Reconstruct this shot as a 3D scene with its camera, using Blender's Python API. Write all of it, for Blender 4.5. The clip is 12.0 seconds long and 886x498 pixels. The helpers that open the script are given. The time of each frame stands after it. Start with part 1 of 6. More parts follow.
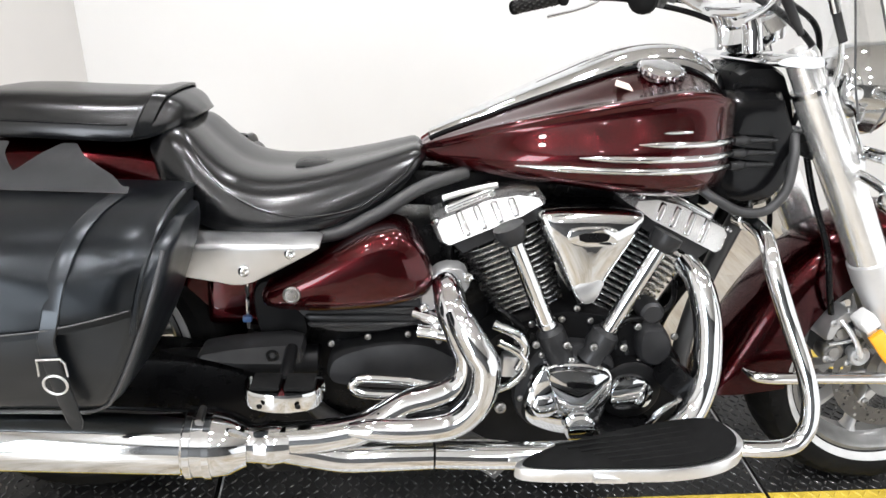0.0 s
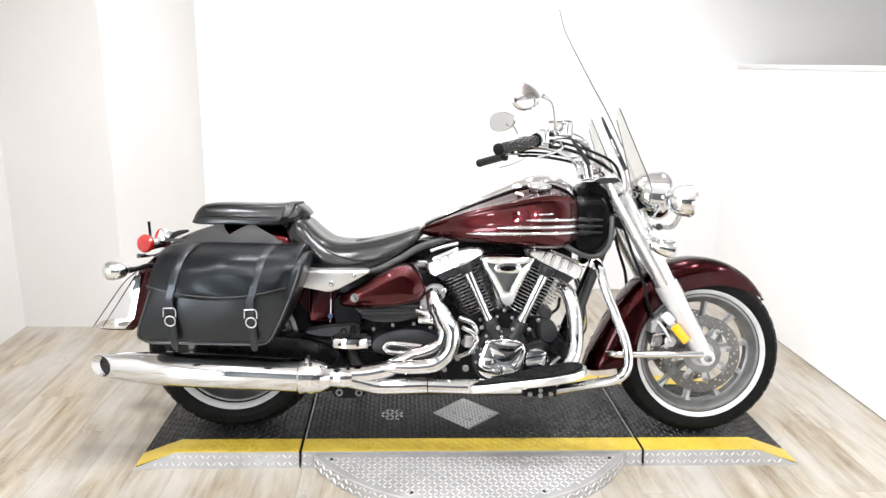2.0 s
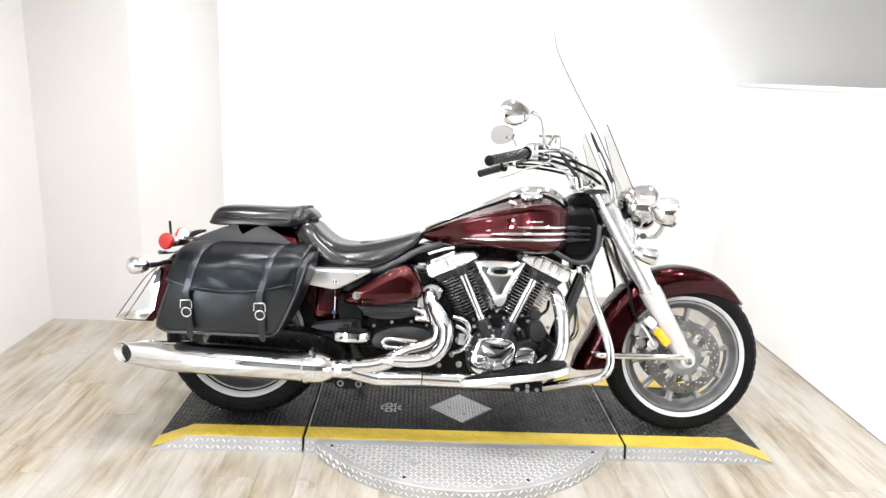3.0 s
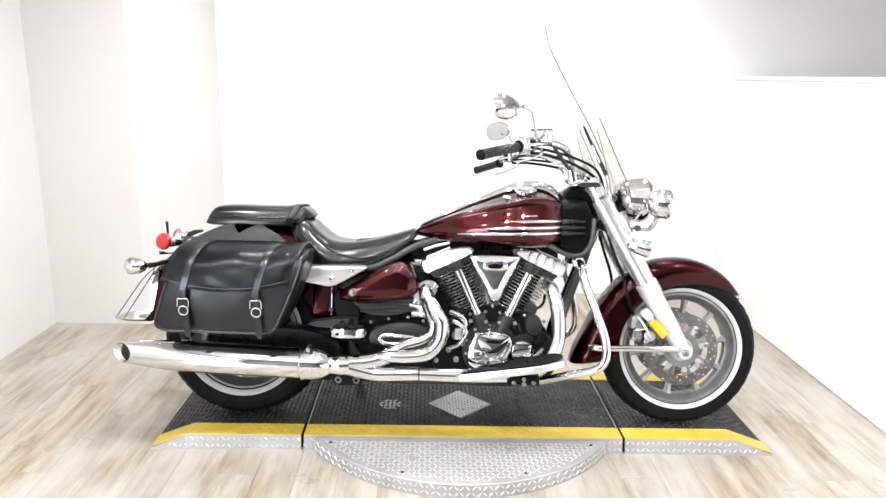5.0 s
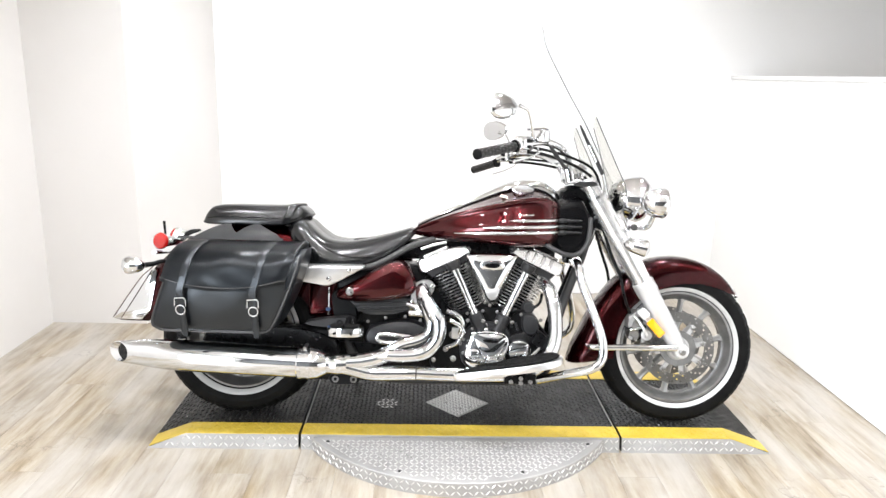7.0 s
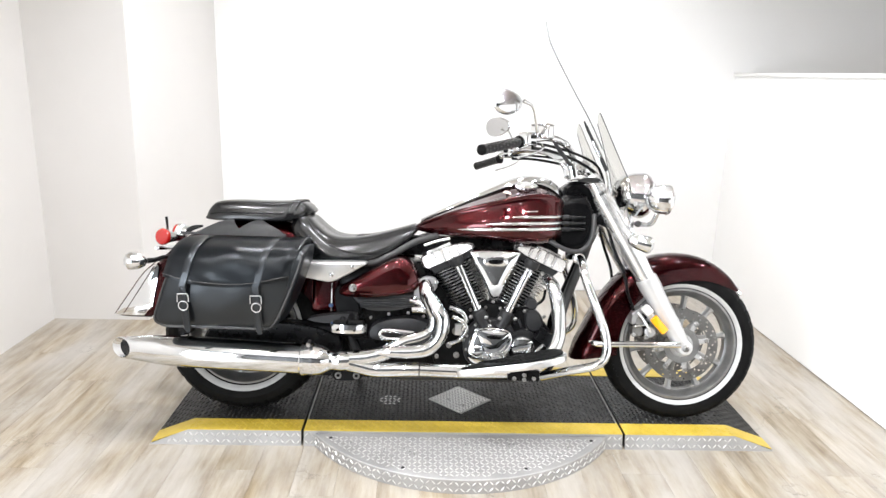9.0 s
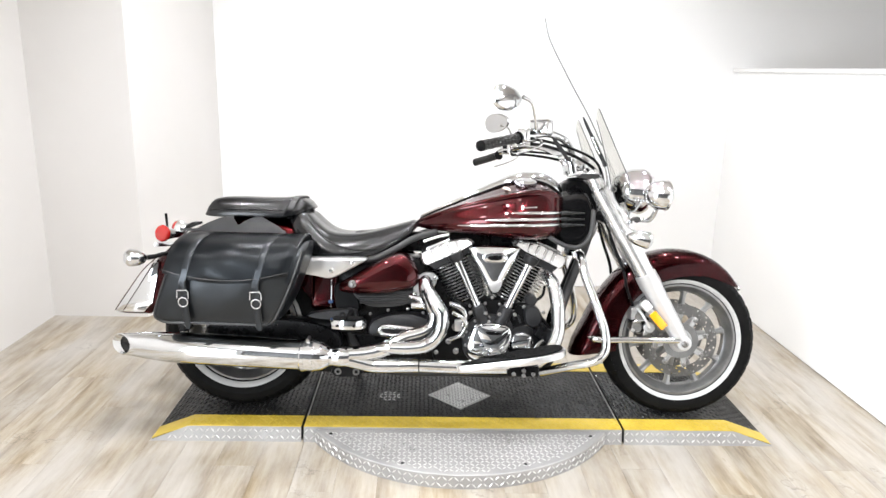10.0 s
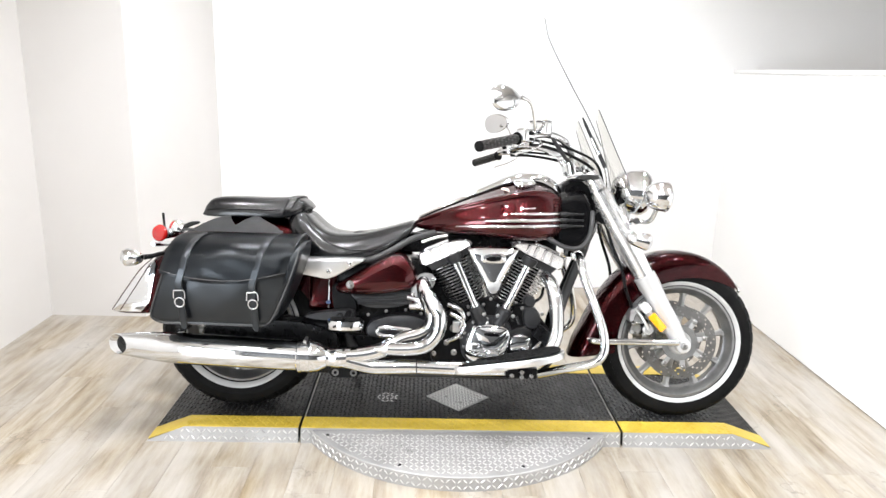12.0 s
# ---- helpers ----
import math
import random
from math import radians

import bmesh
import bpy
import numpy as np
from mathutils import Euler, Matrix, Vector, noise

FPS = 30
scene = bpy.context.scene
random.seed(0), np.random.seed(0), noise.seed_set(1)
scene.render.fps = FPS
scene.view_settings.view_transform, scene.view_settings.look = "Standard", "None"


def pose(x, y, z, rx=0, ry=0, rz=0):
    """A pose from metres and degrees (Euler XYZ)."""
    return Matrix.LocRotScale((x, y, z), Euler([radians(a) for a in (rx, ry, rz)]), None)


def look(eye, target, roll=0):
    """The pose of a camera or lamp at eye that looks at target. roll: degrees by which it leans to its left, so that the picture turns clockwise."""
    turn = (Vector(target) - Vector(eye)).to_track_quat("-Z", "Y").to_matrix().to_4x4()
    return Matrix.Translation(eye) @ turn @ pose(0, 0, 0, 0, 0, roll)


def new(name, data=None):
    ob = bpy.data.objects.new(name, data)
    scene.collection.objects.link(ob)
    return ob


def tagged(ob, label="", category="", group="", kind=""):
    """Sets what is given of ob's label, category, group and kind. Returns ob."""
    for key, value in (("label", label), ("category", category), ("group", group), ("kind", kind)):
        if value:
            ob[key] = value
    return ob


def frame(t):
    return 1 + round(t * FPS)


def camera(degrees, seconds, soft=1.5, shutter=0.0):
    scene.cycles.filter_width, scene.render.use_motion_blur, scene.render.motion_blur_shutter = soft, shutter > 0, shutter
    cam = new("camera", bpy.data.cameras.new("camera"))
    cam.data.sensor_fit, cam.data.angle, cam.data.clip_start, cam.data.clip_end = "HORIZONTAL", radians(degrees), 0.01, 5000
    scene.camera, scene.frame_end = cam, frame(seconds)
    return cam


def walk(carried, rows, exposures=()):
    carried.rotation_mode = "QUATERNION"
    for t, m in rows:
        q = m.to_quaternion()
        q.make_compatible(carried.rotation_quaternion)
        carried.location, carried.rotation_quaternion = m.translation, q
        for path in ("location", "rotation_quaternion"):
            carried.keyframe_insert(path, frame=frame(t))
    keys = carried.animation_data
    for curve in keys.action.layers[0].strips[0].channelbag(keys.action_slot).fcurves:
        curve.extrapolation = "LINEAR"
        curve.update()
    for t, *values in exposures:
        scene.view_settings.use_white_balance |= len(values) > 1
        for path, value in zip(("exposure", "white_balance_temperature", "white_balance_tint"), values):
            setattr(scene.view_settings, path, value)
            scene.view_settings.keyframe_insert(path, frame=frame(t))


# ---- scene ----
# ---- camera ----
cam = camera(64.8, 12.0)
PATH = [
    (0, (-0.275, -1.511, 1.318), (-0.05, 0.231, 0.362), 4.05),
    (0.1, (-0.262, -1.584, 1.341), (-0.066, 0.166, 0.391), 3.44),
    (0.3, (-0.244, -1.744, 1.377), (-0.111, 0.044, 0.49), 2.75),
    (0.5, (-0.274, -1.922, 1.355), (-0.142, -0.112, 0.514), 2.9),
    (0.7, (-0.261, -2.075, 1.383), (-0.121, -0.237, 0.609), 2.84),
    (0.8, (-0.258, -2.15, 1.396), (-0.151, -0.286, 0.681), 2.29),
    (0.9, (-0.245, -2.203, 1.428), (-0.127, -0.331, 0.735), 2.41),
    (1, (-0.222, -2.274, 1.423), (-0.131, -0.391, 0.755), 2.67),
    (1.2, (-0.195, -2.394, 1.43), (-0.124, -0.513, 0.755), 3.48),
    (1.3, (-0.195, -2.451, 1.427), (-0.116, -0.558, 0.786), 2.76),
    (1.5, (-0.191, -2.553, 1.447), (-0.118, -0.645, 0.852), 2.11),
    (1.7, (-0.218, -2.65, 1.444), (-0.123, -0.736, 0.873), 2.33),
    (2, (-0.25, -2.8, 1.452), (-0.122, -0.873, 0.934), 1.75),
    (2.2, (-0.236, -2.876, 1.463), (-0.106, -0.944, 0.96), 1.14),
    (2.5, (-0.216, -2.939, 1.466), (-0.128, -1.006, 0.959), 1.69),
    (2.7, (-0.2, -2.982, 1.48), (-0.124, -1.046, 0.981), 2.69),
    (4.5, (-0.136, -3.004, 1.46), (-0.078, -1.065, 0.975), 1.6),
    (5, (-0.131, -3.01, 1.455), (-0.077, -1.07, 0.97), 1.5),
    (5.5, (-0.128, -3.018, 1.459), (-0.074, -1.078, 0.974), 1.6),
    (6, (-0.125, -3.023, 1.452), (-0.062, -1.081, 0.975), 1.5),
    (6.5, (-0.122, -3.02, 1.452), (-0.063, -1.08, 0.97), 1.4),
    (7, (-0.125, -3.015, 1.454), (-0.067, -1.076, 0.969), 1.5),
    (9, (-0.14, -3.008, 1.447), (-0.08, -1.071, 0.955), 1.6),
    (9.5, (-0.131, -3.007, 1.449), (-0.079, -1.07, 0.952), 1.5),
    (10, (-0.14, -3.012, 1.445), (-0.078, -1.076, 0.944), 1.5),
    (10.5, (-0.135, -3.01, 1.445), (-0.077, -1.073, 0.952), 1.7),
    (11, (-0.135, -3.006, 1.445), (-0.072, -1.07, 0.948), 1.7),
    (11.5, (-0.144, -3.002, 1.443), (-0.076, -1.065, 0.948), 1.7),
    (12, (-0.129, -2.999, 1.444), (-0.07, -1.064, 0.944), 1.7),
]
EXPOSURES = [(0, -0.36), (0.5, -0.23), (1, -0.15), (1.5, -0.11), (2.5, -0.06), (4.5, 0.0), (7, 0.0), (9, -0.15), (10, -0.15), (11, -0.10), (12, -0.06)]
walk(cam, [(t, look(eye, target, roll)) for t, eye, target, roll in PATH], EXPOSURES)


# ---- light ----
world = bpy.data.worlds.new("world")
scene.world = world
world.use_nodes = True
world.node_tree.nodes["Background"].inputs[0].default_value = (0.9, 0.95, 1.0, 1)
world.node_tree.nodes["Background"].inputs[1].default_value = 0.05

CEILING = 2.75
# The y 0.45 row and the x 2.65 lamp are added to brighten walls.
LAMPS = [(x, y) for y in (-2.35, -1.2) for x in (-1.5, -0.45, 0.6)] + [(1.45, -1.2), (-0.95, 0.45), (0.05, 0.45), (1.05, 0.45), (-0.55, -3.9), (0.5, -3.9), (2.65, -1.6)]
LAMP_WATTS = 20.2
WINDOW = (-4.95, -3.1, 0.12, 2.25)  # y from, y to, z from, z to
WINDOW_WATTS = 225


def ceiling_lamp(x, y):
    lamp = bpy.data.lights.new("ceiling_lamp", "AREA")
    lamp.shape, lamp.size, lamp.energy, lamp.color = "DISK", 0.17, LAMP_WATTS * (1.5 if x > 2 else 0.7 if x > 1.2 else 0.85 if x > 0.5 and y > -3 else 0.95 if y > 0 else 1 if y > -2 else 0.62), (0.965, 0.97, 1.0)
    lamp.spread = radians(150)
    ob = new("ceiling_lamp", lamp)
    ob.location = (x, y, CEILING - 0.03)


for lx, ly in LAMPS:
    ceiling_lamp(lx, ly)


def window_daylight():
    """Cool daylight through the shop window in the side wall."""
    lamp = bpy.data.lights.new("window_daylight", "AREA")
    lamp.shape, lamp.size, lamp.size_y = "RECTANGLE", WINDOW[1] - WINDOW[0] - 0.1, WINDOW[3] - WINDOW[2] - 0.1
    lamp.energy, lamp.color = WINDOW_WATTS, (0.86, 0.92, 1.0)
    ob = new("window_daylight", lamp)
    ob.matrix_basis = look((-2.30, (WINDOW[0] + WINDOW[1]) / 2, (WINDOW[2] + WINDOW[3]) / 2), (0, (WINDOW[0] + WINDOW[1]) / 2, (WINDOW[2] + WINDOW[3]) / 2))


window_daylight()

# ---- materials ----
def base_material(name, color, rough=0.5, metal=0.0, **kw):
    m = bpy.data.materials.new(name)
    m.use_nodes = True
    b = m.node_tree.nodes["Principled BSDF"]
    b.inputs["Base Color"].default_value = (*color, 1)
    b.inputs["Roughness"].default_value = rough
    b.inputs["Metallic"].default_value = metal
    for k, v in kw.items():
        b.inputs[k.replace("_", " ")].default_value = v
    return m


def node(m, kind, **inputs):
    n = m.node_tree.nodes.new(kind)
    for k, v in inputs.items():
        n.inputs[k.replace("_", " ")].default_value = v
    return n


def link(m, a, b):
    m.node_tree.links.new(a, b)


def coords(m, scale=(1, 1, 1), of="Object"):
    tc = node(m, "ShaderNodeTexCoord")
    mp = node(m, "ShaderNodeMapping")
    mp.inputs["Scale"].default_value = scale
    link(m, tc.outputs[of], mp.inputs["Vector"])
    return mp.outputs["Vector"]


def noise_tex(m, vec, scale, detail=4, rough=0.55):
    n = node(m, "ShaderNodeTexNoise", Scale=scale, Detail=detail, Roughness=rough)
    link(m, vec, n.inputs["Vector"])
    return n.outputs["Fac"]


def ramp(m, fac, stops):
    r = node(m, "ShaderNodeValToRGB")
    els = r.color_ramp.elements
    while len(els) < len(stops):
        els.new(0.5)
    for e, (p, c) in zip(els, stops):
        e.position, e.color = p, (*c, 1) if len(c) == 3 else c
    link(m, fac, r.inputs["Fac"])
    return r.outputs["Color"]


def set_in(m, name, out):
    link(m, out, m.node_tree.nodes["Principled BSDF"].inputs[name])


def bump(m, height, strength, distance):
    b = node(m, "ShaderNodeBump", Strength=strength, Distance=distance)
    link(m, height, b.inputs["Height"])
    set_in(m, "Normal", b.outputs["Normal"])


def varied(name, c0, c1, rough=(0.4, 0.5), metal=0.0, scale=8.0, grain=120.0, strength=0.15, distance=0.001, **kw):
    """Two colours mixed by a coarse noise, uneven gloss, and a fine relief."""
    m = base_material(name, c0, rough[0], metal, **kw)
    v = coords(m)
    big = noise_tex(m, v, scale, 5)
    set_in(m, "Base Color", ramp(m, big, [(0.3, c0), (0.7, c1)]))
    fine = noise_tex(m, v, grain, 3)
    set_in(m, "Roughness", ramp(m, noise_tex(m, v, scale * 3.1, 4), [(0.3, (rough[0],) * 3), (0.7, (rough[1],) * 3)]))
    if strength:
        bump(m, fine, strength, distance)
    return m


def leather_material(name, color, rough, cell, strength, sag, gloss):
    m = base_material(name, color, rough, 0.0, Specular_IOR_Level=gloss)
    v = coords(m)
    vor = node(m, "ShaderNodeTexVoronoi", Scale=cell)
    link(m, v, vor.inputs["Vector"])
    soft = noise_tex(m, v, 9, 4)
    set_in(m, "Base Color", ramp(m, soft, [(0.3, color), (0.75, tuple(c * 1.7 for c in color))]))
    set_in(m, "Roughness", ramp(m, noise_tex(m, v, 22, 4), [(0.3, (rough - 0.03,) * 3), (0.7, (rough + 0.05,) * 3)]))
    mix = node(m, "ShaderNodeMath")
    mix.operation = "MULTIPLY_ADD"
    link(m, noise_tex(m, v, 7, 2, 0.4), mix.inputs[0])
    mix.inputs[1].default_value = sag
    link(m, vor.outputs["Distance"], mix.inputs[2])
    bump(m, mix.outputs[0], strength, 0.0012)
    return m


def candy_paint(name, dark, light):
    """Dark red metallic lacquer: small flakes under a clear coat."""
    m = base_material(name, dark, 0.22, 0.9)
    v = coords(m)
    flake = node(m, "ShaderNodeTexVoronoi", Scale=900.0)
    link(m, v, flake.inputs["Vector"])
    set_in(m, "Base Color", ramp(m, flake.outputs["Color"], [(0.25, dark), (0.9, light)]))
    b = m.node_tree.nodes["Principled BSDF"]
    b.inputs["Coat Weight"].default_value = 1.0
    b.inputs["Coat Roughness"].default_value = 0.015
    b.inputs["Coat IOR"].default_value = 1.38
    return m


def plank_material():
    """Worn oak laminate: long streaks along each board, grey haze and tan patches, and thin wandering scuff lines."""
    m = base_material("oak_plank", (0.4, 0.33, 0.24), 0.36)
    info = node(m, "ShaderNodeObjectInfo")
    shift = node(m, "ShaderNodeVectorMath")
    shift.operation = "MULTIPLY_ADD"
    link(m, info.outputs["Random"], shift.inputs[0])
    shift.inputs[1].default_value = (37, 91, 13)
    link(m, coords(m, (9.0, 1.0, 1.0)), shift.inputs[2])
    grain = noise_tex(m, shift.outputs[0], 2.4, 10, 0.66)
    wood = ramp(m, grain, [(0.26, (0.145, 0.108, 0.070)), (0.40, (0.250, 0.202, 0.140)), (0.52, (0.345, 0.295, 0.222)), (0.70, (0.46, 0.415, 0.35))])
    tone = node(m, "ShaderNodeHueSaturation")
    link(m, wood, tone.inputs["Color"])
    link(m, ramp(m, info.outputs["Random"], [(0.0, (0.86,) * 3), (1.0, (1.06,) * 3)]), tone.inputs["Value"])
    link(m, ramp(m, info.outputs["Random"], [(0.0, (1.0,) * 3), (0.5, (1.15,) * 3), (1.0, (0.8,) * 3)]), tone.inputs["Saturation"])
    geo = node(m, "ShaderNodeNewGeometry")
    stretch = node(m, "ShaderNodeMapping")
    stretch.inputs["Scale"].default_value = (1.9, 0.8, 1.0)
    link(m, geo.outputs["Position"], stretch.inputs["Vector"])
    haze = noise_tex(m, stretch.outputs["Vector"], 1.7, 6, 0.6)
    mix = node(m, "ShaderNodeMixRGB")
    link(m, ramp(m, haze, [(0.40, (0, 0, 0)), (0.62, (0.7,) * 3)]), mix.inputs[0])
    link(m, tone.outputs["Color"], mix.inputs[1])
    mix.inputs[2].default_value = (0.44, 0.425, 0.40, 1)
    wander = noise_tex(m, geo.outputs["Position"], 1.25, 7, 0.62)
    line = ramp(m, wander, [(0.0, (1,) * 3), (0.530, (1,) * 3), (0.5345, (0.45,) * 3), (0.539, (1,) * 3), (1.0, (1,) * 3)])
    worn = node(m, "ShaderNodeMixRGB")
    worn.blend_type = "MULTIPLY"
    link(m, ramp(m, noise_tex(m, geo.outputs["Position"], 2.3, 2), [(0.52, (0, 0, 0)), (0.62, (0.9,) * 3)]), worn.inputs[0])
    link(m, mix.outputs[0], worn.inputs[1])
    link(m, line, worn.inputs[2])
    set_in(m, "Base Color", worn.outputs[0])
    set_in(m, "Roughness", ramp(m, grain, [(0.3, (0.42,) * 3), (0.7, (0.27,) * 3)]))
    bump(m, noise_tex(m, shift.outputs[0], 9, 6), 0.10, 0.0015)
    return m


def clear_material(name, tint, gloss_rough=0.02, most=0.5):
    """Thin clear plastic: lets the view through, with a gloss that grows at a low angle."""
    m = bpy.data.materials.new(name)
    m.use_nodes = True
    nt = m.node_tree
    nt.nodes.remove(nt.nodes["Principled BSDF"])
    tr = node(m, "ShaderNodeBsdfTransparent", Color=(*tint, 1))
    gl = node(m, "ShaderNodeBsdfGlossy", Roughness=gloss_rough)
    lw = node(m, "ShaderNodeLayerWeight", Blend=0.5)
    power = node(m, "ShaderNodeMath")
    power.operation = "POWER"
    link(m, lw.outputs["Facing"], power.inputs[0])
    power.inputs[1].default_value = 4.0
    fr = node(m, "ShaderNodeMath")
    fr.operation = "MULTIPLY_ADD"
    link(m, power.outputs[0], fr.inputs[0])
    fr.inputs[1].default_value = most
    fr.inputs[2].default_value = 0.02
    mix = node(m, "ShaderNodeMixShader")
    link(m, fr.outputs[0], mix.inputs[0])
    link(m, tr.outputs[0], mix.inputs[1])
    link(m, gl.outputs[0], mix.inputs[2])
    link(m, mix.outputs[0], nt.nodes["Material Output"].inputs["Surface"])
    return m


def emitter(name, color, strength):
    m = base_material(name, (0.9, 0.9, 0.9), 0.4)
    b = m.node_tree.nodes["Principled BSDF"]
    b.inputs["Emission Color"].default_value = (*color, 1)
    b.inputs["Emission Strength"].default_value = strength
    return m


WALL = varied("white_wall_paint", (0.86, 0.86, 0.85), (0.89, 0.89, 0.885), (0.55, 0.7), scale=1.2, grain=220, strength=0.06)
# Darker copy of WALL: the left side's dimmer light is put into the colour.
SIDEWALL = varied("dimmed_side_wall_paint", (0.71, 0.695, 0.675), (0.75, 0.735, 0.72), (0.55, 0.7), scale=1.2, grain=220, strength=0.06)
TRIM = varied("white_trim_paint", (0.78, 0.775, 0.76), (0.83, 0.825, 0.81), (0.35, 0.5), scale=3, grain=150, strength=0.04)
CEIL = varied("beige_ceiling_paint", (0.64, 0.61, 0.575), (0.70, 0.67, 0.635), (0.7, 0.8), scale=2, grain=160, strength=0.1)
GREYWALL = varied("beige_grey_wall_paint", (0.45, 0.425, 0.395), (0.51, 0.485, 0.455), (0.6, 0.75), scale=1.1, grain=200, strength=0.06)
DARKWALL = varied("dark_shop_wall_paint", (0.045, 0.044, 0.043), (0.065, 0.064, 0.062), (0.6, 0.75), scale=1.1, grain=200, strength=0.06)
SUBFLOOR = varied("dark_subfloor", (0.10, 0.08, 0.06), (0.14, 0.11, 0.09), (0.7, 0.8))
GLASS = clear_material("window_glass", (0.95, 0.97, 0.97))
PLANK = plank_material()
PAINT = candy_paint("maroon_lacquer", (0.028, 0.0007, 0.0017), (0.090, 0.0025, 0.0050))
CHROME = varied("chrome", (0.69, 0.705, 0.72), (0.76, 0.77, 0.78), (0.03, 0.07), 1.0, scale=6, grain=60, strength=0.0)
SLIDER = varied("silver_painted_slider", (0.60, 0.60, 0.60), (0.68, 0.68, 0.675), (0.3, 0.4), 0.5, scale=9, grain=300, strength=0.03)
FORKMETAL = varied("polished_fork_aluminium", (0.80, 0.80, 0.795), (0.88, 0.88, 0.87), (0.16, 0.26), 0.8, scale=9, grain=300, strength=0.02)
SATIN = varied("brushed_aluminium", (0.74, 0.745, 0.75), (0.82, 0.825, 0.83), (0.30, 0.42), 1.0, scale=9, grain=300, strength=0.06)
SILVER = varied("silver_painted_casting", (0.42, 0.42, 0.42), (0.51, 0.51, 0.505), (0.28, 0.38), 0.75, scale=14, grain=260, strength=0.06)
STEEL = varied("brake_disc_steel", (0.24, 0.235, 0.23), (0.33, 0.325, 0.315), (0.25, 0.4), 1.0, scale=20, grain=400, strength=0.08)
LEATHER = leather_material("black_saddlebag_leather", (0.0034, 0.0042, 0.0056), 0.31, 420, 0.03, 45.0, 0.60)
LEATHER.node_tree.nodes["Principled BSDF"].inputs["Specular Tint"].default_value = (0.88, 0.945, 1.0, 1)
SEATSKIN = varied("black_seat_vinyl", (0.0030, 0.0032, 0.0036), (0.0042, 0.0044, 0.0050), (0.21, 0.25), scale=5, grain=700, strength=0.05, distance=0.0006, Specular_IOR_Level=0.52)
# Paler than LEATHER: the light on the upturned yoke is put into its colour.
YOKE = leather_material("lit_yoke_leather", (0.034, 0.035, 0.037), 0.42, 420, 0.10, 12.0, 0.6)
GLOSSBLACK = varied("glossy_black_cowl", (0.003, 0.003, 0.0033), (0.006, 0.006, 0.0064), (0.10, 0.2), scale=8, grain=200, strength=0.04, Specular_IOR_Level=0.22)
PIPING = base_material("grey_piping", (0.05, 0.05, 0.052), 0.4)
RIM = varied("machined_rim", (0.20, 0.20, 0.20), (0.28, 0.28, 0.275), (0.34, 0.44), 0.85, scale=18, grain=260, strength=0.05)
RUBBER = varied("tyre_rubber", (0.004, 0.004, 0.004), (0.008, 0.008, 0.0079), (0.5, 0.68), scale=16, grain=240, strength=0.25, Specular_IOR_Level=0.08)
GRIPRUBBER = varied("grip_rubber", (0.006, 0.006, 0.0062), (0.010, 0.010, 0.0102), (0.28, 0.38), scale=16, grain=240, strength=0.1, Specular_IOR_Level=0.5)
WHITEWALL = varied("whitewall_rubber", (0.45, 0.45, 0.445), (0.53, 0.53, 0.52), (0.5, 0.6), scale=30, grain=200, strength=0.05)
BLACK = varied("black_plastic", (0.0025, 0.0025, 0.0028), (0.005, 0.005, 0.0053), (0.22, 0.36), scale=10, grain=260, strength=0.10, Specular_IOR_Level=0.14)
CASTING = varied("dark_grey_casting", (0.004, 0.004, 0.0043), (0.009, 0.009, 0.0093), (0.30, 0.44), 0.0, scale=12, grain=180, strength=0.18, Specular_IOR_Level=0.12)
GREYCAST = varied("grey_engine_casting", (0.020, 0.020, 0.021), (0.036, 0.036, 0.037), (0.34, 0.46), 0.3, scale=12, grain=180, strength=0.18, Specular_IOR_Level=0.28)
STRUT = varied("polished_strut_metal", (0.60, 0.605, 0.61), (0.70, 0.70, 0.70), (0.32, 0.42), 1.0, scale=9, grain=240, strength=0.05)
STICKER = base_material("pale_paper_sticker", (0.74, 0.60, 0.52), 0.5)
FIN = varied("fin_metal", (0.72, 0.72, 0.72), (0.86, 0.86, 0.85), (0.2, 0.3), 1.0, scale=24, grain=200, strength=0.1)
GREYPLASTIC = varied("grey_black_plastic", (0.022, 0.022, 0.023), (0.036, 0.036, 0.036), (0.4, 0.5), scale=9, grain=300, strength=0.12)
AMBER = base_material("amber_reflector", (0.92, 0.38, 0.008), 0.2, 0.0, Coat_Weight=0.6)
REDLENS = base_material("red_lens", (0.38, 0.008, 0.006), 0.18, 0.0, Coat_Weight=0.8)
LENS = clear_material("clear_lens", (0.93, 0.94, 0.95))
SHIELD = clear_material("windshield_plastic", (0.985, 0.987, 0.987), 0.02, 0.3)
DEFLECTOR = clear_material("smoked_deflector_plastic", (0.87, 0.865, 0.85), 0.08, 0.5)
SHIELDEDGE = base_material("windshield_edge", (0.065, 0.068, 0.071), 0.4)
MATBLACK = varied("black_plate_paint", (0.005, 0.005, 0.005), (0.014, 0.0138, 0.0135), (0.4, 0.58), 0.0, scale=5, grain=150, strength=0.2)
# Lighter than MATBLACK: wear, with the treads' highlights put into the colour.
TREADBLACK = varied("worn_black_tread_glint", (0.028, 0.028, 0.0275), (0.115, 0.114, 0.112), (0.18, 0.3), 0.75, scale=6, grain=150, strength=0.1)
# Lighter than PLATE: the lozenges' glint is put into the colour; also the worn patch.
TREADMETAL = varied("worn_tread_glint", (0.64, 0.635, 0.62), (0.78, 0.775, 0.76), (0.26, 0.36), 0.7, scale=8, grain=150, strength=0.1)
PLATE = varied("tread_plate_aluminium", (0.34, 0.335, 0.325), (0.42, 0.415, 0.405), (0.46, 0.56), 0.4, scale=7, grain=220, strength=0.15)
